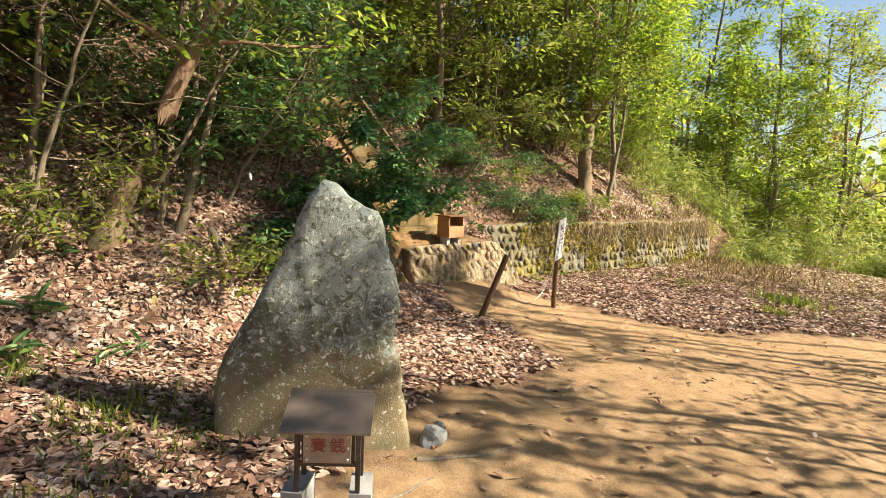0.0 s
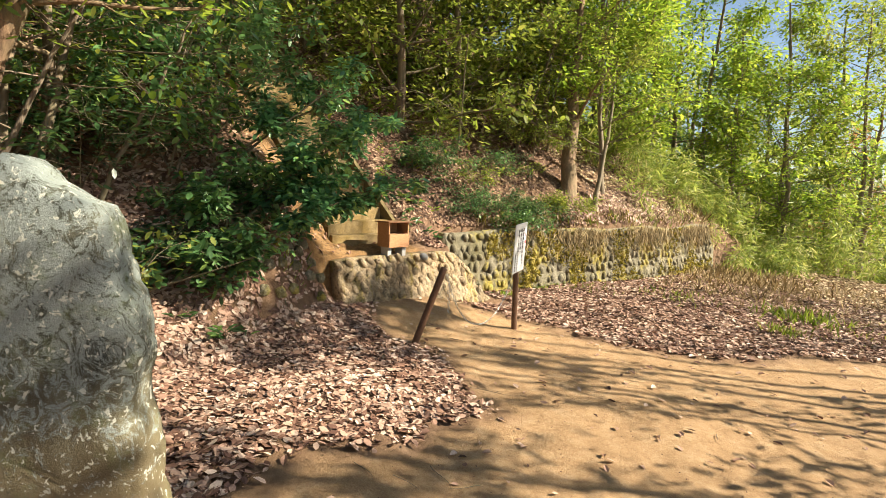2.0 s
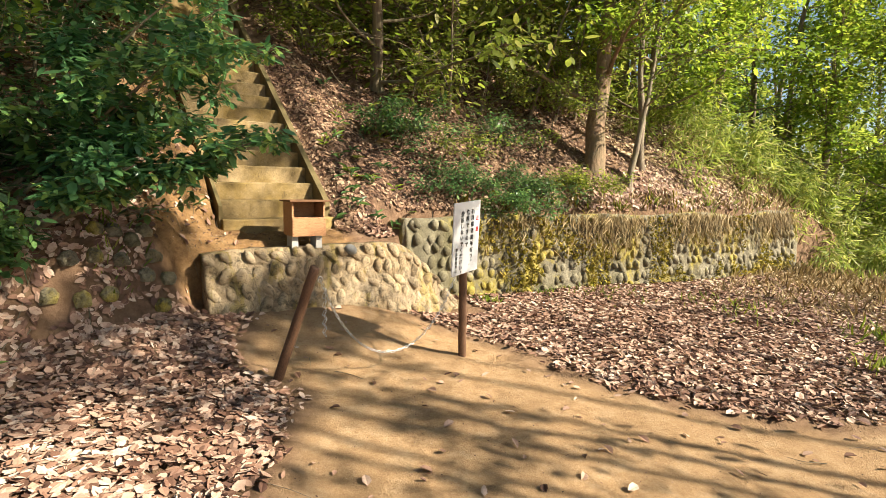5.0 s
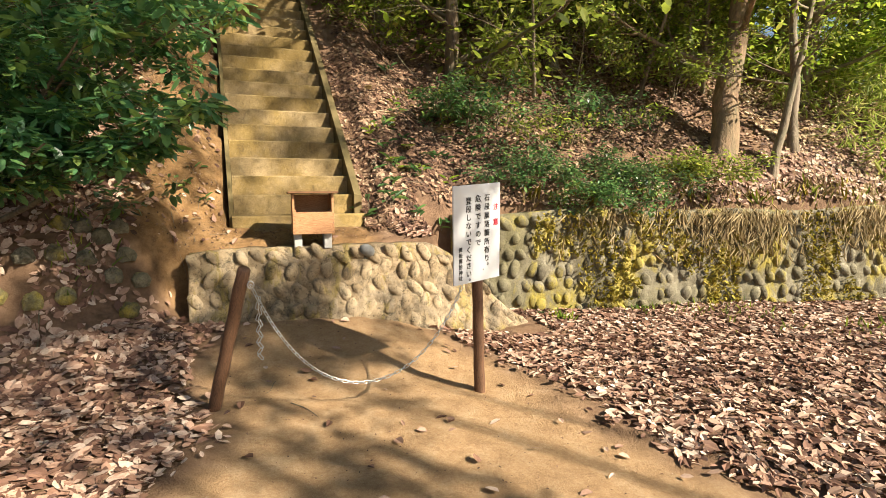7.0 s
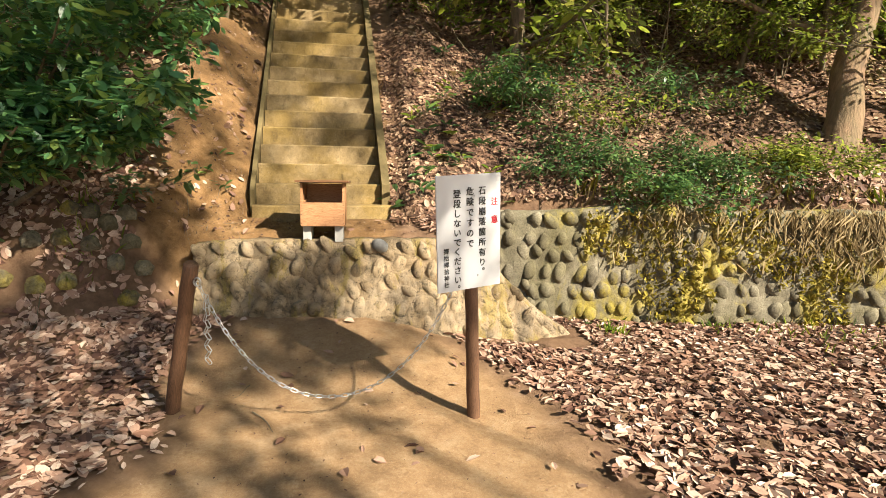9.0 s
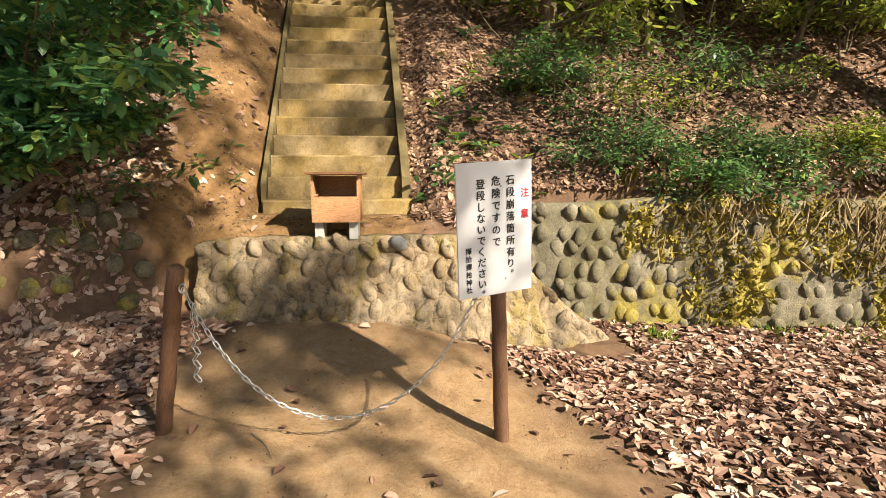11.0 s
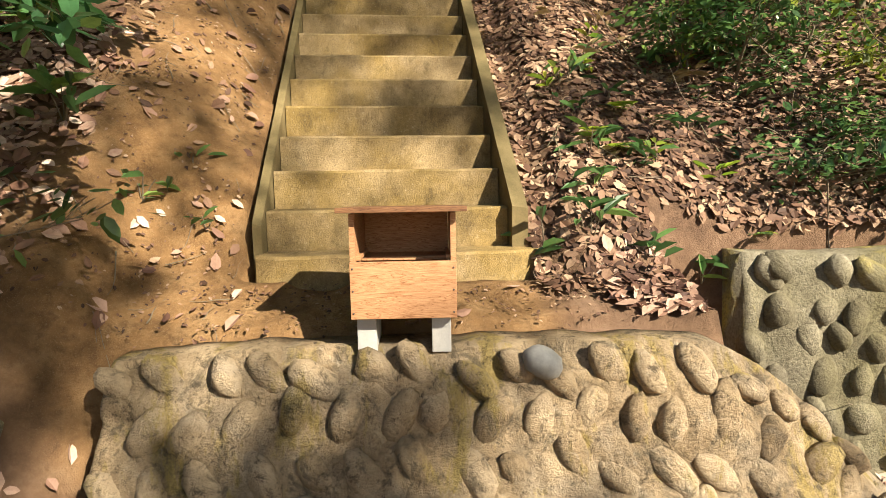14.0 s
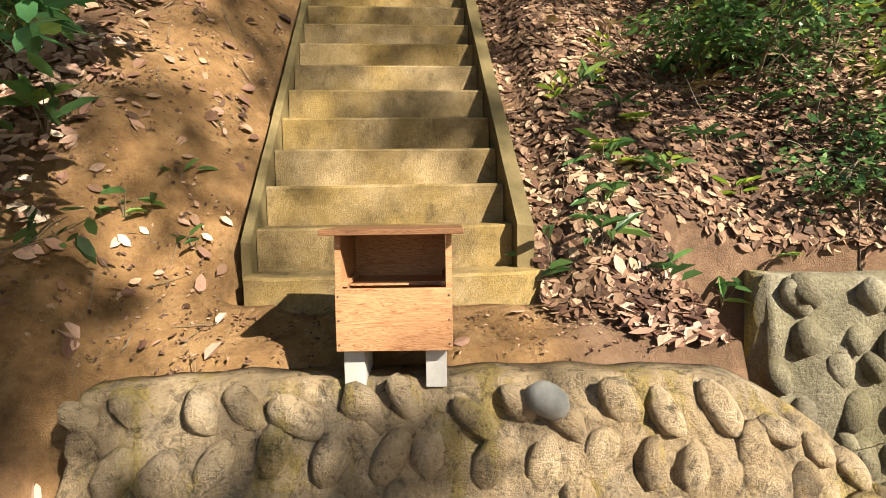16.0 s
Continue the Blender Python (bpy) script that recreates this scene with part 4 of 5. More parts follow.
# woods far beyond the clearing
n = 16000
fx, fy = RNG.uniform(32, 75, n), RNG.uniform(-45, 40, n)
fz = height(fx, fy) + RNG.random(n) ** .7 * (9 + 3 * np.sin(fx * .7) + 3 * np.sin(fy * .5)) + .16 * (fx - 30)
L = RNG.uniform(.5, 1.1, n)
v, f = leaf_arrays(np.stack([fx, fy, fz], -1), scatter(n), scatter(n) + [0, 0, .8], L, L * .7, .2, .2)
put("far_woods", mesh_of("far_woods", v, f, OLIVE), None, "hazy green woods far beyond the clearing", "woods", kind="stuff")

# a bare winter tree and an autumn tree against the sky
b = on(17.5, -4.0)
tree("bare_tree", b, (b[0], b[1], b[2] + 9), .12, 22, 2.6, .08, AUTUMN, "leafless tree with fine grey twigs against the sky", bark=TWIG, per=1, cluster=.3, start=.3, twigs=9)
b = on(21.0, -2.0)
tree("autumn_tree", b, (b[0], b[1], b[2] + 8.5), .13, 16, 2.6, .12, AUTUMN, "thin tree with a few orange autumn leaves", bark=TWIG, per=6, cluster=.5, start=.3, twigs=7)

# trees behind the walker, whose crowns break up the sunlight
for x, y, h, reach, per, leaf, start, tight in ((1.7, -9.2, 8.5, 2.4, 4, .12, .48, .24), (4.7, -9.6, 12.0, 2.4, 9, .12, .62, .24), (7.0, -9.2, 9.9, .9, 4, .12, .88, .24), (4.0, -9.3, 8.6, 1.8, 3, .12, .62, .3), (-.8, -9.3, 8.0, 2.0, 8, .12, .55, .3), (3.2, -8.7, 5.6, 2.2, 3, .11, .38, .34), (5.0, -9.3, 10.2, 1.8, 4, .12, .72, .3), (8.2, -9.2, 5.6, 2.2, 3, .11, .36, .34), (11.0, -9.0, 5.8, 2.4, 4, .11, .36, .34), (.4, -8.6, 5.4, 2.2, 3, .11, .40, .34), (5.2, -9.5, 12.2, 1.7, 7, .13, .70, .24),
                                                (.8, -10.0, 14, 2.6, 10, .14, .46, .3), (3.4, -10.3, 14.5, 2.6, 9, .14, .50, .3), (6.3, -10.1, 16.5, 2.4, 7, .14, .70, .26), (8.7, -9.8, 15.0, 1.6, 8, .13, .78, .22),
                                                (10.7, -10.0, 17, 2.4, 7, .14, .78, .26), (12.7, -10.0, 18, 2.4, 4, .14, .72, .24), (2.1, -10.8, 19, 2.6, 9, .15, .56, .32), (4.7, -11.0, 19, 2.6, 9, .15, .58, .32), (8.0, -11.2, 19.5, 2.4, 5, .15, .68, .28)):
    b = on(x, y)
    tree("clearing_tree", b, (b[0] + .9, b[1] + .3, b[2] + h), .05, 15, reach, leaf, GREEN, "tall evergreen tree at the open side of the clearing", bark=BARK, per=per, cluster=tight, start=start, twigs=6, bow=.5,
         group="trees at the open side of the clearing")

# straggly half-bare trees on the slope, their thin branches crossing
for (x, y), (dx, dy, dz), r in (((-4.5, .6), (1.0, -.9, 2.4), .035), ((-3.4, .8), (.9, -1.0, 2.2), .03), ((-5.6, .2), (.7, -.5, 2.6), .035), ((-2.9, 1.6), (.9, -1.0, 1.9), .03), ((3.2, 2.2), (-.4, -.6, 2.2), .03), ((4.8, 2.0), (.3, -.8, 2.4), .035), ((6.0, 2.0), (-.6, -.7, 2.2), .035)):
    b = on(x, y)
    tree("straggly_tree", b, (b[0] + dx, b[1] + dy, b[2] + dz), r, 9, 1.9, .09, LIGHT_GREEN, "small half-bare tree with long thin pale branches", bark=TWIG, per=3, cluster=.2, start=.3, twigs=5, wander=.4, rise=.0, twig_len=.8)

# branches reaching out over the foot of the stairs
for (x, y), (dx, dy, dz), per in (((-2.6, .05), (1.05, -.6, 1.2), 11), ((-3.3, -.1), (.9, -.35, .50), 10), ((-1.3, 2.3), (.35, -.5, 1.2), 12), ((-3.4, .0), (1.0, -.6, .6), 9), ((-1.7, 2.9), (.7, -.5, 1.2), 12), ((-1.3, 4.0), (.5, -.7, 1.6), 12), ((1.1, 4.6), (-.4, -.7, 1.8), 11), ((-4.3, 1.0), (.9, -.8, 1.3), 9)):
    b = on(x, y)
    tree("overhanging_shrub", b, (b[0] + dx, b[1] + dy, b[2] + dz), .022, 9, .62, .078, GREEN, "evergreen shrub reaching out in leafy sprays over the bank", "shrub", TWIG, per, .13, .46, .42, 4, .2, .0, "", 2, .6, 5)

# long leafy boughs hanging out in front of the stairs
for (x, y), tip, per in (((-2.4, .0), (-.80, -1.08, 1.72), 16), ((-2.4, .2), (-1.45, -.65, 1.72), 15), ((-2.5, -.1), (-1.6, -1.0, 1.48), 14), ((-2.2, .6), (-.85, -.55, 2.35), 15), ((-2.5, .7), (-1.25, -.35, 2.75), 15), ((-2.6, .3), (-1.5, -.75, 2.1), 13), ((-2.3, .9), (-.75, -.1, 2.9), 14)):
    tree("overhanging_shrub", on(x, y), tip, .022, 10, .32 if tip[2] < 1.9 else .55, .072, FRESH_GREEN, "evergreen shrub reaching out in leafy sprays over the bank", "shrub", TWIG, per, .12, .46, .5, 4, .2, .0, "", 1, .6, 5)

# low dark shrubs hanging over the top of the bank wall
for x, y, h, reach, mat in ((2.9, .6, .3, .4, GREEN), (3.5, .65, .3, .4, DARK_GREEN), (4.4, .6, .35, .4, OLIVE)):
    bush(x, y, h, reach, .048, mat, "low dense dark green shrub hanging over the cobbled wall", 10, 8, .15, 4, (0, -.2))

# shrubs: glossy ones beside the stairs, dark ones over the wall
for x, y, h, reach, leaf, mat, per, ln in ((-2.6, .3, .7, .6, .075, GREEN, 8, (.25, -.35)), (-2.7, .9, 1.2, .8, .08, GREEN, 6, (.2, -.3)),
                                           (-2.3, 2.0, 1.2, .8, .075, GREEN, 9, (.4, -.2)), (-1.45, 3.1, 1.8, .9, .075, GREEN, 12, (.2, -.5)), (-2.2, 1.3, 2.2, .9, .08, GREEN, 7, (.3, -.6)),
                                           (2.0, .95, .3, .4, .05, GREEN, 5, (0, -.15)), (2.5, .95, .4, .5, .05, GREEN, 6, (0, -.2)), (2.3, 1.6, .4, .5, .05, GREEN, 5, (0, -.2)),
                                           (3.1, 1.2, .4, .5, .05, OLIVE, 5, (.1, -.1)), (1.75, 1.9, .45, .45, .055, GREEN, 9, (0, -.1)), (2.9, 2.6, .7, .6, .055, OLIVE, 6, (0, -.1)),
                                           (3.9, 2.3, 1.1, .9, .05, OLIVE, 8, (0, -.3)), (3.4, 3.0, 1.4, 1.0, .055, OLIVE, 9, (0, -.3)), (5.3, 1.9, 1.5, 1.1, .055, OLIVE, 14, (0, -.4)), (4.9, 2.6, 2.0, 1.1, .06, OLIVE, 14, (0, -.3)), (6.3, 2.4, 2.0, 1.2, .06, LIGHT_GREEN, 14, (0, -.4)), (3.8, 1.5, .5, .5, .05, GREEN, 7, (0, -.2)),  (4.4, 3.2, 1.2, .9, .06, OLIVE, 10, (0, 0)), (1.3, 3.6, .8, .6, .06, OLIVE, 8, (0, 0)),
                                           (-4.6, 2.0, 1.2, .8, .075, DARK_GREEN, 7, (0, -.3)), (-5.7, 1.9, 1.4, .9, .085, OLIVE, 6, (.1, -.4)), 
                                           (8.2, 1.8, 1.1, 1.0, .055, LIGHT_GREEN, 12, (0, -.2)), (8.4, 1.6, 1.2, 1.0, .06, LIGHT_GREEN, 12, (0, -.2))):
    bush(x, y, h, reach, leaf, mat, "glossy evergreen shrub hanging over the bank" if mat is GREEN else "low shrub with small leaves on the bank", per, 7, .15, 4, ln)


# bamboo thicket
def bamboo(x, y, h, n):
    b = on(x, y)
    th = empty("bamboo_clump", Matrix.Translation(b), "clump of thin green and yellow bamboo with narrow leaves", "bamboo", "bamboo thicket")
    tips = []
    for i in range(n):
        a = RNG.normal(size=2) * .38
        hh = h * RNG.uniform(.55, 1.1)
        d = RNG.normal(size=2) * .32 + [-.05, -.1]
        k = np.linspace(0, 1, 8)[:, None]
        z0 = zat(b[0] + a[0], b[1] + a[1]) - b[2]
        line = np.hstack([a[0] + d[0] * k ** 2 * hh * .6, a[1] + d[1] * k ** 2 * hh * .6, z0 - .05 + hh * k * (1 - .12 * k)])
        v, f = tube(line, np.linspace(.011, .003, 8), 5)
        put("cane", mesh_of("cane", v, f, CANE, True), th)
        for q in np.linspace(.2, 1, 12):
            tips.append([np.interp(q * 7, np.arange(8), line[:, c]) for c in range(3)])
    v, f = foliage(np.array(tips), 12, .3, .16, .15, .8, .35)
    put("leaves", mesh_of("leaves", v, f, BAMBOO_LEAF), th)


for x, y, h, n in ((12.0, -1.4, 1.1, 7), (12.9, .6, 1.9, 8), (12.6, -3.6, .9, 7), (13.0, -2.0, 1.6, 8), (13.4, -4.4, 1.3, 8), (14.0, -2.8, 2.2, 9),
                   (13.6, -5.4, 1.8, 8), (13.6, .9, 2.6, 9), (14.2, 1.8, 3.0, 9), (15.2, -4.0, 2.6, 9), (14.8, -1.2, 2.8, 9), (16.0, -2.4, 3.2, 9), (15.0, -5.6, 2.6, 9), (16, .2, 3.4, 9), (13.6, -.4, 2.2, 8)):
    bamboo(x, y, h, n)
for x, y, h, n in ((9.7, -.35, .8, 5), (10.2, -.7, .9, 6), (10.6, .1, 1.2, 6), (9.9, .5, 1.3, 6), (7.4, .75, .9, 5), (8.2, .5, 1.0, 6), (9.0, .4, 1.1, 6), (8.0, 1.4, 1.5, 6), (9.0, 1.5, 1.6, 7), (11.0, -1.6, .7, 5), (11.3, -.5, 1.4, 6)):
    bamboo(x, y, h, n)


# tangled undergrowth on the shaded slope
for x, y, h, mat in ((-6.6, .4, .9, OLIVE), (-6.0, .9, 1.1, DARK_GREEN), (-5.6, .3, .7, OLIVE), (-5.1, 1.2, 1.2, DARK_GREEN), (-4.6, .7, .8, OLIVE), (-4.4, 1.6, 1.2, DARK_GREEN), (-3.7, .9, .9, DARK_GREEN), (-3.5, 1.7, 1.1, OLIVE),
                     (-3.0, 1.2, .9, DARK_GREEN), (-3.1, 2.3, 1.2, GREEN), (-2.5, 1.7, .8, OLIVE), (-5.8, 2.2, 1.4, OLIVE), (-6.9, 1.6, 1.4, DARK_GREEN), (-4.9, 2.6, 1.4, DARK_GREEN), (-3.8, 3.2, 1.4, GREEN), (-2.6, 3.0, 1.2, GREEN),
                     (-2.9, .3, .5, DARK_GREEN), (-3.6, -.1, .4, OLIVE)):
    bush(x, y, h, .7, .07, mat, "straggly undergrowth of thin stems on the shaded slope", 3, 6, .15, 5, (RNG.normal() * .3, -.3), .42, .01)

# ---- small plants ----
def sasa(x, y, n, size, label="low bamboo grass with broad pointed leaves", mat=None, slim=.2):
    b = on(x, y)
    th = empty("bamboo_grass", Matrix.Translation(b), label, "plant")
    az = RNG.uniform(0, 2 * np.pi, n)
    at = np.stack([RNG.normal(size=n) * .04, RNG.normal(size=n) * .04, RNG.uniform(.02, size * .9, n)], -1)
    along = np.stack([np.cos(az), np.sin(az) - .3, RNG.uniform(-.25, .7, n)], -1)
    v, f = leaf_arrays(at, along, np.tile([[0, 0, 1.]], (n, 1)) + scatter(n) * .3, size * RNG.uniform(.7, 1.2, n), size * slim * RNG.uniform(.8, 1.2, n), .2, -.5)
    put("leaves", mesh_of("leaves", v, f, mat or GREEN), th)
    stems = [tube([(0, 0, -.03), (p[0] * .6, p[1] * .6, p[2] * .6), p], [.004, .003, .002], 4) for p in at[:max(3, n // 3)]]
    v, f = gather(stems)
    put("stem", mesh_of("stem", v, f, TWIG), th)


for x, y, n, s in ((.52, .64, 4, .21), (.70, .66, 6, .16), (1.21, .68, 12, .16), (-1.5, .62, 12, .2), (2.05, 1.8, 9, .2), (-5.5, -.5, 9, .24), (-5.2, -1.15, 10, .15), (-2.7, -.8, 12, .15), (-3.0, -.2, 9, .18), (.72, .62, 5, .17), (.95, .55, 8, .14), (1.2, .62, 10, .13), (1.05, .95, 9, .13), (.85, 1.05, 9, .14), (.80, .82, 7, .15), (1.45, 1.2, 8, .12), (.9, 1.6, 10, .14),
                   (1.55, 1.9, 8, .16), (1.75, .62, 9, .12), (1.9, 1.5, 9, .15), (-1.18, .55, 9, .13), (-.95, .6, 4, .09), (-1.05, .75, 4, .1), (-1.6, .2, 8, .1), (-5.6, -.9, 9, .2), (-4.9, -1.1, 8, .14),
                   (-3.0, -.55, 12, .12), (-2.75, -.4, 12, .13), (-2.5, -.7, 8, .1), (-4.2, -.35, 8, .12), (-5.2, .1, 10, .15), (2.3, 2.5, 9, .17), (1.2, 2.6, 9, .15)):
    sasa(x, y, n, s)


for i in range(26):
    sasa(RNG.uniform(.68, 2.0), RNG.uniform(.45, 2.4), int(RNG.integers(4, 9)), RNG.uniform(.09, .15), "small broad-leaved weed growing through the leaves", (GREEN, LIGHT_GREEN, DRY, OLIVE)[i % 4], .26)


def fern(x, y, n, size):
    b = on(x, y)
    th = empty("fern", Matrix.Translation(b), "small bright green fern on the bank", "fern")
    for i in range(n):
        az = RNG.uniform(0, 2 * np.pi)
        k = np.linspace(0, 1, 14)[1:]
        line = np.stack([np.cos(az) * k * size, np.sin(az) * k * size - .1 * size * k, size * (.8 * k - .75 * k * k)], -1)
        at, al, L = [], [], []
        for q, p in zip(k, line):
            for s in (-1, 1):
                at.append(p)
                al.append([-math.sin(az) * s + .4 * math.cos(az), math.cos(az) * s + .4 * math.sin(az), .0])
                L.append(size * .34 * math.sin(math.pi * min(1, q * .9 + .1)) + .004)
        L = np.array(L)
        v, f = leaf_arrays(np.array(at), np.array(al), np.tile([[0, 0, 1.]], (len(at), 1)), L, L * .32, .1, -.2)
        put("frond", mesh_of("frond", v, f, LIGHT_GREEN if i % 2 else GREEN), th)


for x, y, n, s in ((.92, 1.17, 5, .17), (1.06, 1.05, 6, .17), (1.12, 1.35, 6, .17), (1.3, 1.25, 5, .15), (1.2, 1.1, 4, .13), (-3.3, .4, 5, .2), (-2.55, .3, 6, .2), (2.6, 1.6, 5, .2), (-5.4, -.4, 5, .18), (1.55, .75, 4, .1), (2.3, .32, 4, .12)):
    fern(x, y, n, s)


def grass(x, y, n, size, mat, r=.1):
    b = on(x, y)
    at = np.stack([RNG.normal(size=n) * r, RNG.normal(size=n) * r, np.zeros(n)], -1)
    at[:, 2] = height(b[0] + at[:, 0], b[1] + at[:, 1]) - b[2] - .01
    al = scatter(n) * .7
    al[:, 2] = np.abs(al[:, 2]) + .6
    L = size * RNG.uniform(.5, 1.2, n)
    v, f = leaf_arrays(at, al, scatter(n), L, L * .05 + .003, .2, .5)
    ob = put("grass_tuft", mesh_of("grass_tuft", v, f, mat), None, "tuft of grass and small weeds growing through leaf litter", "grass", kind="stuff")
    ob.location = b


for x, y, n, s, mat, r in ((-5.35, -2.2, 220, .12, OLIVE, .2), (-5.0, -2.6, 160, .10, OLIVE, .18), (-5.6, -2.9, 160, .1, OLIVE, .2), (-5.0, -1.9, 90, .09, DRY, .18), (4.3, -3.6, 120, .14, OLIVE, .15), (5.6, -3.5, 220, .2, OLIVE, .3),
                           (6.4, -2.8, 160, .16, DRY, .5), (6.2, -4.2, 60, .1, OLIVE, .4), (6.6, -1.6, 160, .18, DRY, .5), (8.0, -2.2, 260, .2, DRY, .6), (8.6, -3.2, 110, .13, DRY, .5), (9.2, -1.6, 300, .22, DRY, .7), (9.6, -.4, 260, .25, DRY, .6), (8.2, -.6, 220, .18, DRY, .6), (9.4, -4.0, 120, .14, DRY, .6), (10.6, -1.2, 240, .24, BAMBOO_LEAF, .5), (7.4, -3.0, 70, .12, DRY, .5), (5.0, -4.3, 60, .1, OLIVE, .3), (-5.9, -1.2, 160, .16, OLIVE, .2), (5.2, -1.6, 120, .13, OLIVE, .35),
                           (7.6, -3.9, 70, .12, DRY, .5), (4.2, -.3, 90, .12, OLIVE, .3), (-1.75, -.15, 60, .12, OLIVE, .1), (2.35, .05, 60, .1, LIGHT_GREEN, .06), (3.4, .1, 50, .1, LIGHT_GREEN, .08)):
    grass(x, y, n, s, mat, r)

# ragged dry growth along the top of the bank wall
for i in range(44):
    gx_top = 2.2 + i * .165 + RNG.normal() * .06
    grass(gx_top, float(wall_y(gx_top)) + .10 + RNG.random() * .12, 34, .12 + .08 * RNG.random(), (DRY, MOSSY, OLIVE, DRY)[i % 4], .09)

# ---- fallen leaves ----
def litter(name, n, region, size, mat, label, keep, lift=.012):
    x, y = RNG.uniform(region[0], region[1], n), RNG.uniform(region[2], region[3], n)
    ok = RNG.random(n) < keep(x, y)
    x, y = x[ok], y[ok]
    n = len(x)
    z = height(x, y)
    gx_, gy_ = (height(x + .03, y) - z) / .03, (height(x, y + .03) - z) / .03
    steep = np.hypot(gx_, gy_) < 2.2
    x, y, z, gx_, gy_ = x[steep], y[steep], z[steep], gx_[steep], gy_[steep]
    n = len(x)
    up = np.stack([-gx_, -gy_, np.ones(n)], -1) + scatter(n) * .42
    al = scatter(n)
    al -= up * (np.sum(al * up, 1) / np.sum(up * up, 1))[:, None]
    L = size * RNG.uniform(.55, 1.35, n)
    at = np.stack([x, y, z + lift + RNG.random(n) * .014], -1)
    al_n = al / np.linalg.norm(al, axis=1)[:, None]
    v, f = leaf_arrays(at - al_n * L[:, None] * .5, al, up, L, L * RNG.uniform(.40, .62, n), RNG.uniform(.1, .35), RNG.uniform(-.5, .6, n))
    put(name, mesh_of(name, v, f, mat), None, label, "leaf litter", kind="stuff")


def clear(x, y):
    """1 off the trodden ground, stairs, terrace and walls, 0 on them."""
    p = smooth(.05, -.3, path_field(x, y) + .16 * bumps(x, y, 1.7))
    bank = smooth(-1.75, -1.3, x) * smooth(.46, .40, x) * smooth(-.35, -.15, y) * smooth(3.0, 2.2, y)
    wall = (x > -1.05) * (x < 2.1) * (y > -.30) * (y < .15)
    st = (np.abs(x + .168 + .0535 * (y - .527)) < .62) * (y > .42)
    return np.clip(p * (1 - .96 * bank) * (1 - wall) * (1 - st), 0, 1)


litter("fallen_leaves", 52000, (-7.2, -.7, -3.9, 1.2), .068, LITTER, "thick layer of dry brown fallen leaves on the slope foot", clear)
litter("fallen_leaves", 52000, (.7, 8.0, -6.0, .6), .070, LITTER, "dry pale brown fallen leaves over the clearing's edge", clear)
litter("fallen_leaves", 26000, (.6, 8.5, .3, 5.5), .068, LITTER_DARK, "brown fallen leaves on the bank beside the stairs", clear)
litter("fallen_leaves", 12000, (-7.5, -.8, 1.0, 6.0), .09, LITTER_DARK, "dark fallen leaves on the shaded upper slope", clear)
litter("fallen_leaves", 34000, (6.0, 13, -8.5, 2), .075, PALE_LITTER, "fallen leaves under the bamboo", clear)
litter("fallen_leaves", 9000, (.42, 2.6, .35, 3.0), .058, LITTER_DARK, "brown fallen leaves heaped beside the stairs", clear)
litter("leaf_crumbs", 5200, (-1.6, .75, -.1, 2.6), .018, LITTER_DARK, "brown crumbs of leaf and bark on the bare bank", lambda x, y: 1.0 * ((y > .0) & ((x < -.8) | (y < .5))), .003)
litter("leaf_crumbs", 9000, (-6.5, 3.5, -6, -.3), .013, LITTER_DARK, "crumbs and grit on the trodden earth", lambda x, y: (path_field(x, y) > -.1) * .55, .002)
litter("scattered_leaves", 760, (-6.5, 5, -6, 0), .065, LITTER, "single fallen leaves scattered on the bare earth", lambda x, y: (path_field(x, y) > .05) * .9, .006)
litter("scattered_leaves", 80, (-1.5, .8, -.1, 2.2), .07, LITTER, "single fallen leaves on the bare bank", lambda x, y: 1.0 * ((y > .02) & ((x < -.83) | (y < .5))), .006)
litter("scattered_leaves", 500, (1.0, 2.2, -.25, .6), .085, LITTER, "fallen leaves heaped in the gap between two walls", lambda x, y: 1.0 * (y > terrace_y(x) + .1), .01)


# strands of dry roots and grass hanging over the bank wall
n = 6000
hx = RNG.uniform(2.3, 9.5, n) + .25 * np.sin(RNG.uniform(0, 60, n))
hx = hx[RNG.random(n) < smooth(2.2, 4.5, hx) * (.55 + .45 * np.sin(hx * 3.1))]
n = len(hx)
hz = wall_top(hx) + RNG.uniform(-.55, .12, n) * RNG.random(n)
at = np.stack([hx, wall_y(hx) - .035 - .10 * (wall_top(hx) - hz) - RNG.random(n) * .05, hz], -1)
al = np.stack([RNG.normal(size=n) * .8, -.12 - RNG.random(n) * .25, -np.ones(n)], -1)
L = RNG.uniform(.05, .22, n)
v, f = leaf_arrays(at, al, np.tile([[0, -1., .2]], (n, 1)) + scatter(n) * .4, L, .006 + L * .05, .3, .25)
put("hanging_strands", mesh_of("hanging_strands", v, f, DRY), None, "dry grass and roots hanging over the mossy wall", "dry grass", kind="stuff")
n = 9000
hx = RNG.uniform(2.2, 9.5, n)
k = RNG.random(n)
keep = np.array([noise.noise(Vector((a * 1.5, q * 1.3, 2.0))) + .5 * noise.noise(Vector((a * 5, q * 3, 7.0))) > .09 for a, q in zip(hx, k)])
hx, k = hx[keep], k[keep]
n = len(hx)
hz = wall_top(hx) - k * (wall_top(hx) - low_ground(hx, 0 * hx))
at = np.stack([hx, wall_y(hx) - .03 - .09 * k, hz], -1)
L = RNG.uniform(.02, .07, n)
v, f = leaf_arrays(at, scatter(n) * [1, .3, 1] + [0, -.7, .2], scatter(n), L, L * .5, .3, .2)
put("moss_tufts", mesh_of("moss_tufts", v, f, MOSSY), None, "yellow moss tufts growing on the cobbled wall", "moss", kind="stuff")

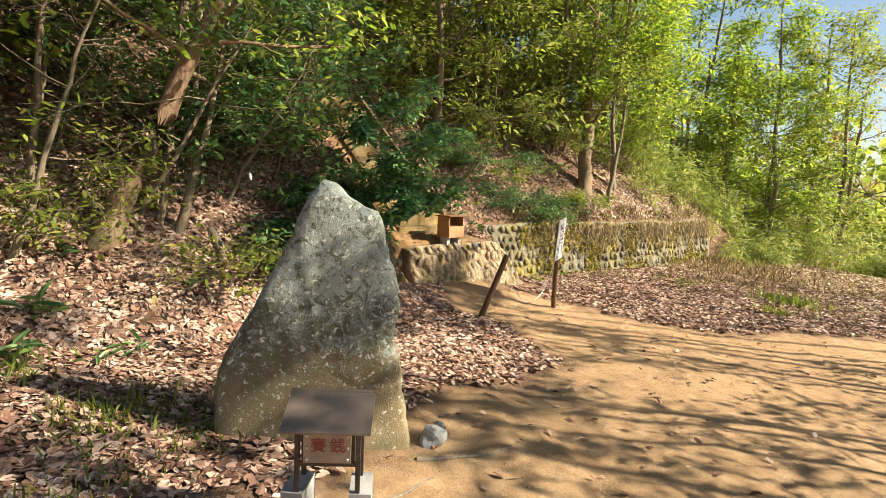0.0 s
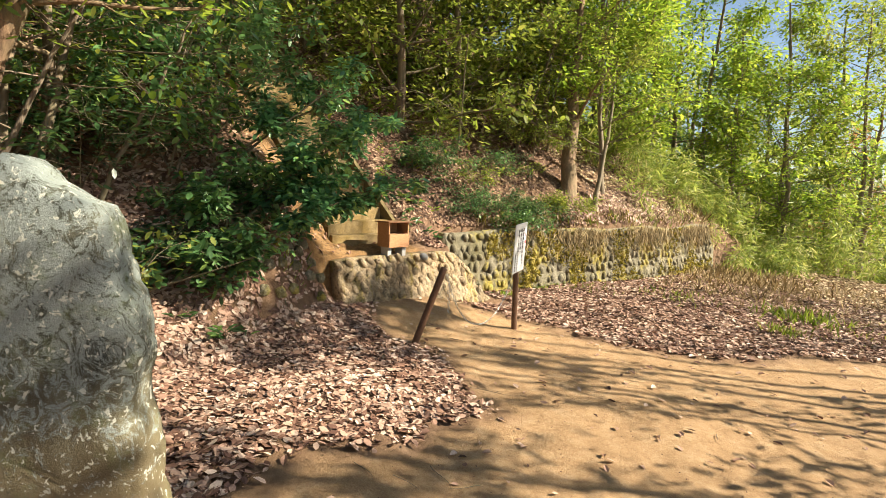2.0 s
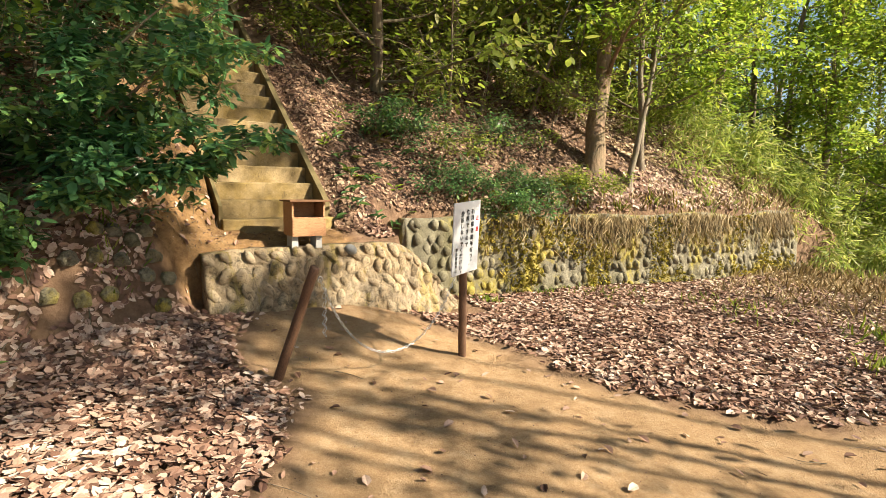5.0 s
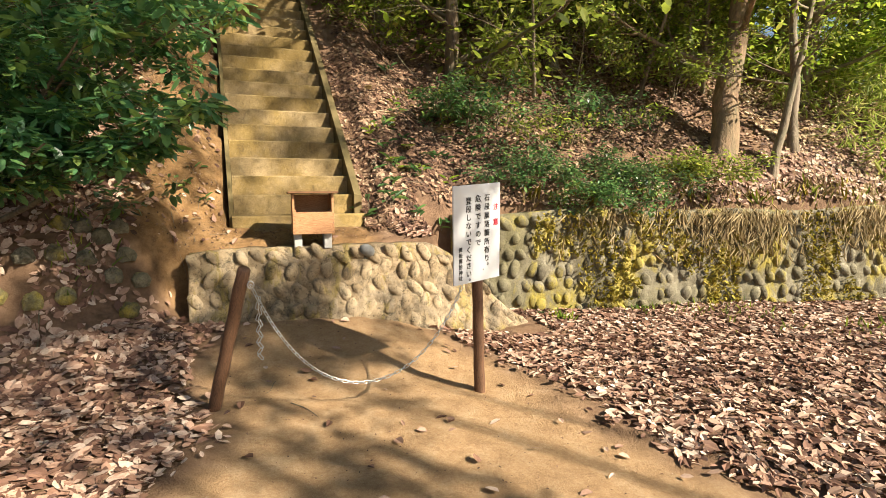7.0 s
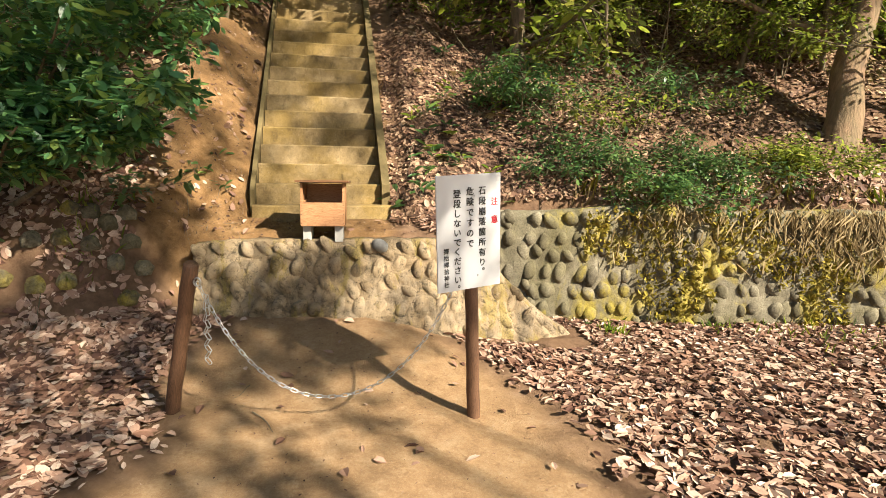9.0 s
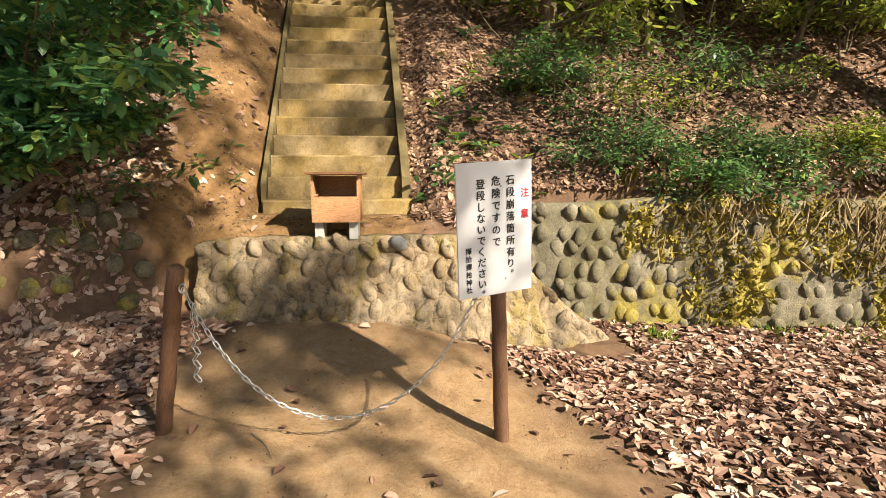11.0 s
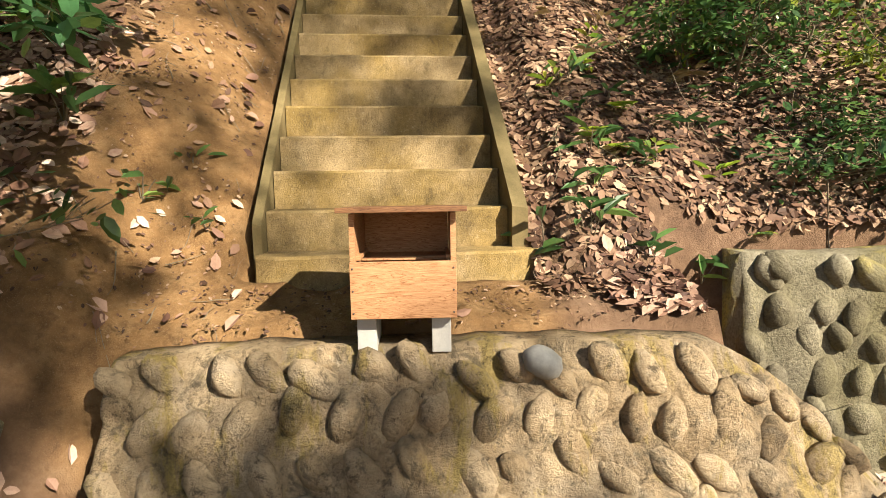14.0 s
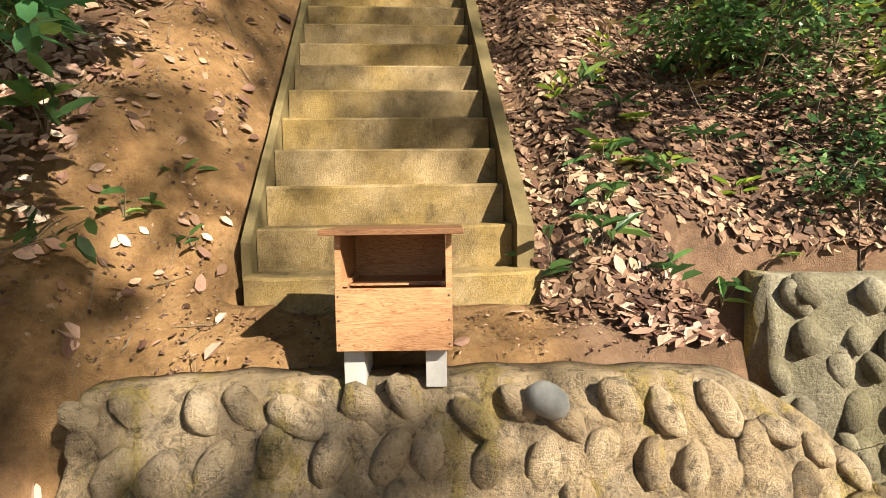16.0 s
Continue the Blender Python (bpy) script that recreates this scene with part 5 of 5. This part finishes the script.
# old mossy stones left of the terrace
for i, (x, y) in enumerate(((-1.42, -.30), (-1.52, -.22), (-1.6, -.1), (-1.45, -.12), (-1.68, -.2), (-1.36, -.16), (-1.78, -.34), (-1.86, -.22), (-1.72, -.08), (-1.95, -.38), (-2.02, -.26), (-1.5, -.02), (-1.84, -.1), (-2.15, -.4))):
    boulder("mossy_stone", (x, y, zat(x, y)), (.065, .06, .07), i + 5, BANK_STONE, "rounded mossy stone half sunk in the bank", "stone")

# ---- twigs, roots and dead stems ----
def sticks(n, region, length, keep, label, mat=TWIG, r=.004, stand=0.0):
    out = []
    while len(out) < n:
        x, y = RNG.uniform(region[0], region[1]), RNG.uniform(region[2], region[3])
        if RNG.random() > float(keep(np.array([x]), np.array([y]))[0]):
            continue
        L, az = length * RNG.uniform(.4, 1.3), RNG.uniform(0, 2 * np.pi)
        p = []
        for k in np.linspace(0, 1, 7):
            px, py = x + math.cos(az) * L * k * (1 - stand * .5) + .06 * L * math.sin(k * 5 + az), y + math.sin(az) * L * k * (1 - stand * .5) + .06 * L * math.cos(k * 4)
            p.append((px, py, zat(px, py) + .012 + stand * L * (k - .35 * k * k)))
        out.append(tube(p, np.linspace(r, r * .35, 7) * RNG.uniform(.5, 1.4), 5))
    v, f = gather(out)
    put("dead_twigs", mesh_of("dead_twigs", v, f, mat, True), None, label, "twigs", kind="stuff")


sticks(50, (-6.5, -1, -3.2, 3), .6, clear, "dead brown twigs lying in the leaves")
sticks(50, (.7, 6, -2.5, 4), .5, clear, "dead brown twigs lying on the bank")
sticks(70, (-1.7, -.75, .0, 2.4), .14, lambda x, y: 1.0 + 0 * x, "small twigs and bark on the bare bank", r=.0025)
sticks(60, (.65, 2.2, .3, 2.6), .3, clear, "thin dead stems on the bank", r=.003, stand=.25)
litter("scattered_leaves", 170, (-1.7, -.8, -.1, 2.6), .05, LITTER_DARK, "small brown leaves on the bare bank", lambda x, y: 1.0 + 0 * x, .005)
sticks(12, (-4.5, 3, -5, -.5), .22, lambda x, y: (path_field(x, y) > .1) * 1.0, "small twigs on the bare earth", r=.003)
sticks(90, (-6.8, -2.2, -.3, 3.5), .9, clear, "bare thin stems standing and drooping on the slope", r=.005, stand=.7)
sticks(70, (1.0, 6.5, .8, 4.5), .8, clear, "bare thin stems tangled on the bank", r=.005, stand=.7)
for line in ([(-4.9, -3.55), (-4.75, -3.75), (-4.4, -3.8), (-4.1, -3.75)], [(-4.05, -3.55), (-3.8, -3.65), (-3.55, -3.75), (-3.35, -3.75)], [(-5.3, -3.2), (-5.1, -3.35), (-4.95, -3.5)]):
    pts = [(x, y, zat(x, y) + .002) for x, y in line]
    fine_line = [np.array([np.interp(k, range(len(pts)), [p[c] for p in pts]) for c in range(3)]) for k in np.linspace(0, len(pts) - 1, 14)]
    v, f = tube(fine_line, np.linspace(.02, .008, 14), 7)
    put("tree_root", mesh_of("tree_root", v, f, TWIG, True), None, "worn tree root lying bare in the earth", "root")
b = on(-3.72, .0)
v, f = tube([(0, 0, -.1), (-.04, .02, .12), (-.11, .05, .3), (-.15, .06, .38)], [.07, .055, .05, .03], 9)
put("stump", mesh_of("stump", v, f, BARK, True), None, "short broken grey stump on the leafy slope", "stump").location = b

# ---- cobbles of the walls ----
def cobble_mesh(seed, mat):
    bm = bmesh.new()
    bmesh.ops.create_icosphere(bm, subdivisions=2, radius=1)
    off = Vector((seed * 2.3, seed * 5.1, seed * .7))
    for v in bm.verts:
        v.co *= 1 + .24 * noise.noise(v.co * 1.1 + off) + .12 * noise.noise(v.co * 2.5 + off)
    me = bpy.data.meshes.new("cobble")
    bm.to_mesh(me)
    bm.free()
    me.materials.append(mat)
    me.polygons.foreach_set("use_smooth", [True] * len(me.polygons))
    return me


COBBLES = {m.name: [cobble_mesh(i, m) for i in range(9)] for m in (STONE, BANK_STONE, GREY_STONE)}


def cobbles(wall, mat, x0, x1, pitch, rowh, y_of, top_of, low_of, batter, size, tilt, parts_to, out=.35, jitter=.18):
    rest = []
    wall_ob = bpy.data.objects[wall]
    r = 0
    while r < 14:
        x = x0 + (pitch * .5 if r % 2 else 0)
        while x < x1:
            px = x + RNG.normal() * pitch * jitter
            z = float(top_of(px)) - rowh * (r + .55) + RNG.normal() * rowh * .12
            lo = float(low_of(px))
            x += pitch
            if z < lo - .02 or px > x1:
                continue
            k = (float(top_of(px)) - z) / max(.2, float(top_of(px)) - lo + .25)
            y = float(y_of(px)) - batter * k
            s = RNG.uniform(.8, 1.15)
            m = Matrix.Translation((px, y + size[1] * out, z)) @ pose(0, 0, 0, -8 + RNG.normal() * 6, (tilt if r % 2 == 0 else -.8 * tilt) + RNG.normal() * 9, RNG.normal() * 14) @ Matrix.Diagonal((size[0] * s, size[1] * RNG.uniform(.75, 1.25), size[2] * s * RNG.uniform(.85, 1.15), 1))
            me = COBBLES[mat.name][int(RNG.integers(9))]
            if px < parts_to:
                ob = put("cobble", me, wall_ob)
                ob.matrix_local = m
            else:
                rest.append((me, m))
        r += 1
    if rest:
        bm = bmesh.new()
        for me, m in rest:
            n = len(bm.verts)
            bm.from_mesh(me)
            bm.verts.ensure_lookup_table()
            for v in bm.verts[n:]:
                v.co = m @ v.co
        tagged(part("cobbles", bm, mat, wall_ob, shade=True), kind="stuff")


cobbles("wall_terrace", STONE, -1.0, 2.0, .155, .142, terrace_y, terrace_top, lambda x: low_ground(np.array(x), np.array(-.25)), .30, (.052, .046, .092), -36, 99, .12, .13)
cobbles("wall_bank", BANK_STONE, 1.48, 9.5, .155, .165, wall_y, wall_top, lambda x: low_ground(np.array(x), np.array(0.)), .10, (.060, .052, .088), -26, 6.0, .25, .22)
ob = put("cobble", COBBLES[GREY_STONE.name][3], bpy.data.objects["wall_terrace"], "smooth blue-grey cobble")
ob.matrix_local = pose(.335, -.095, .54, -8, -55, 5) @ Matrix.Diagonal((.05, .05, .068, 1))
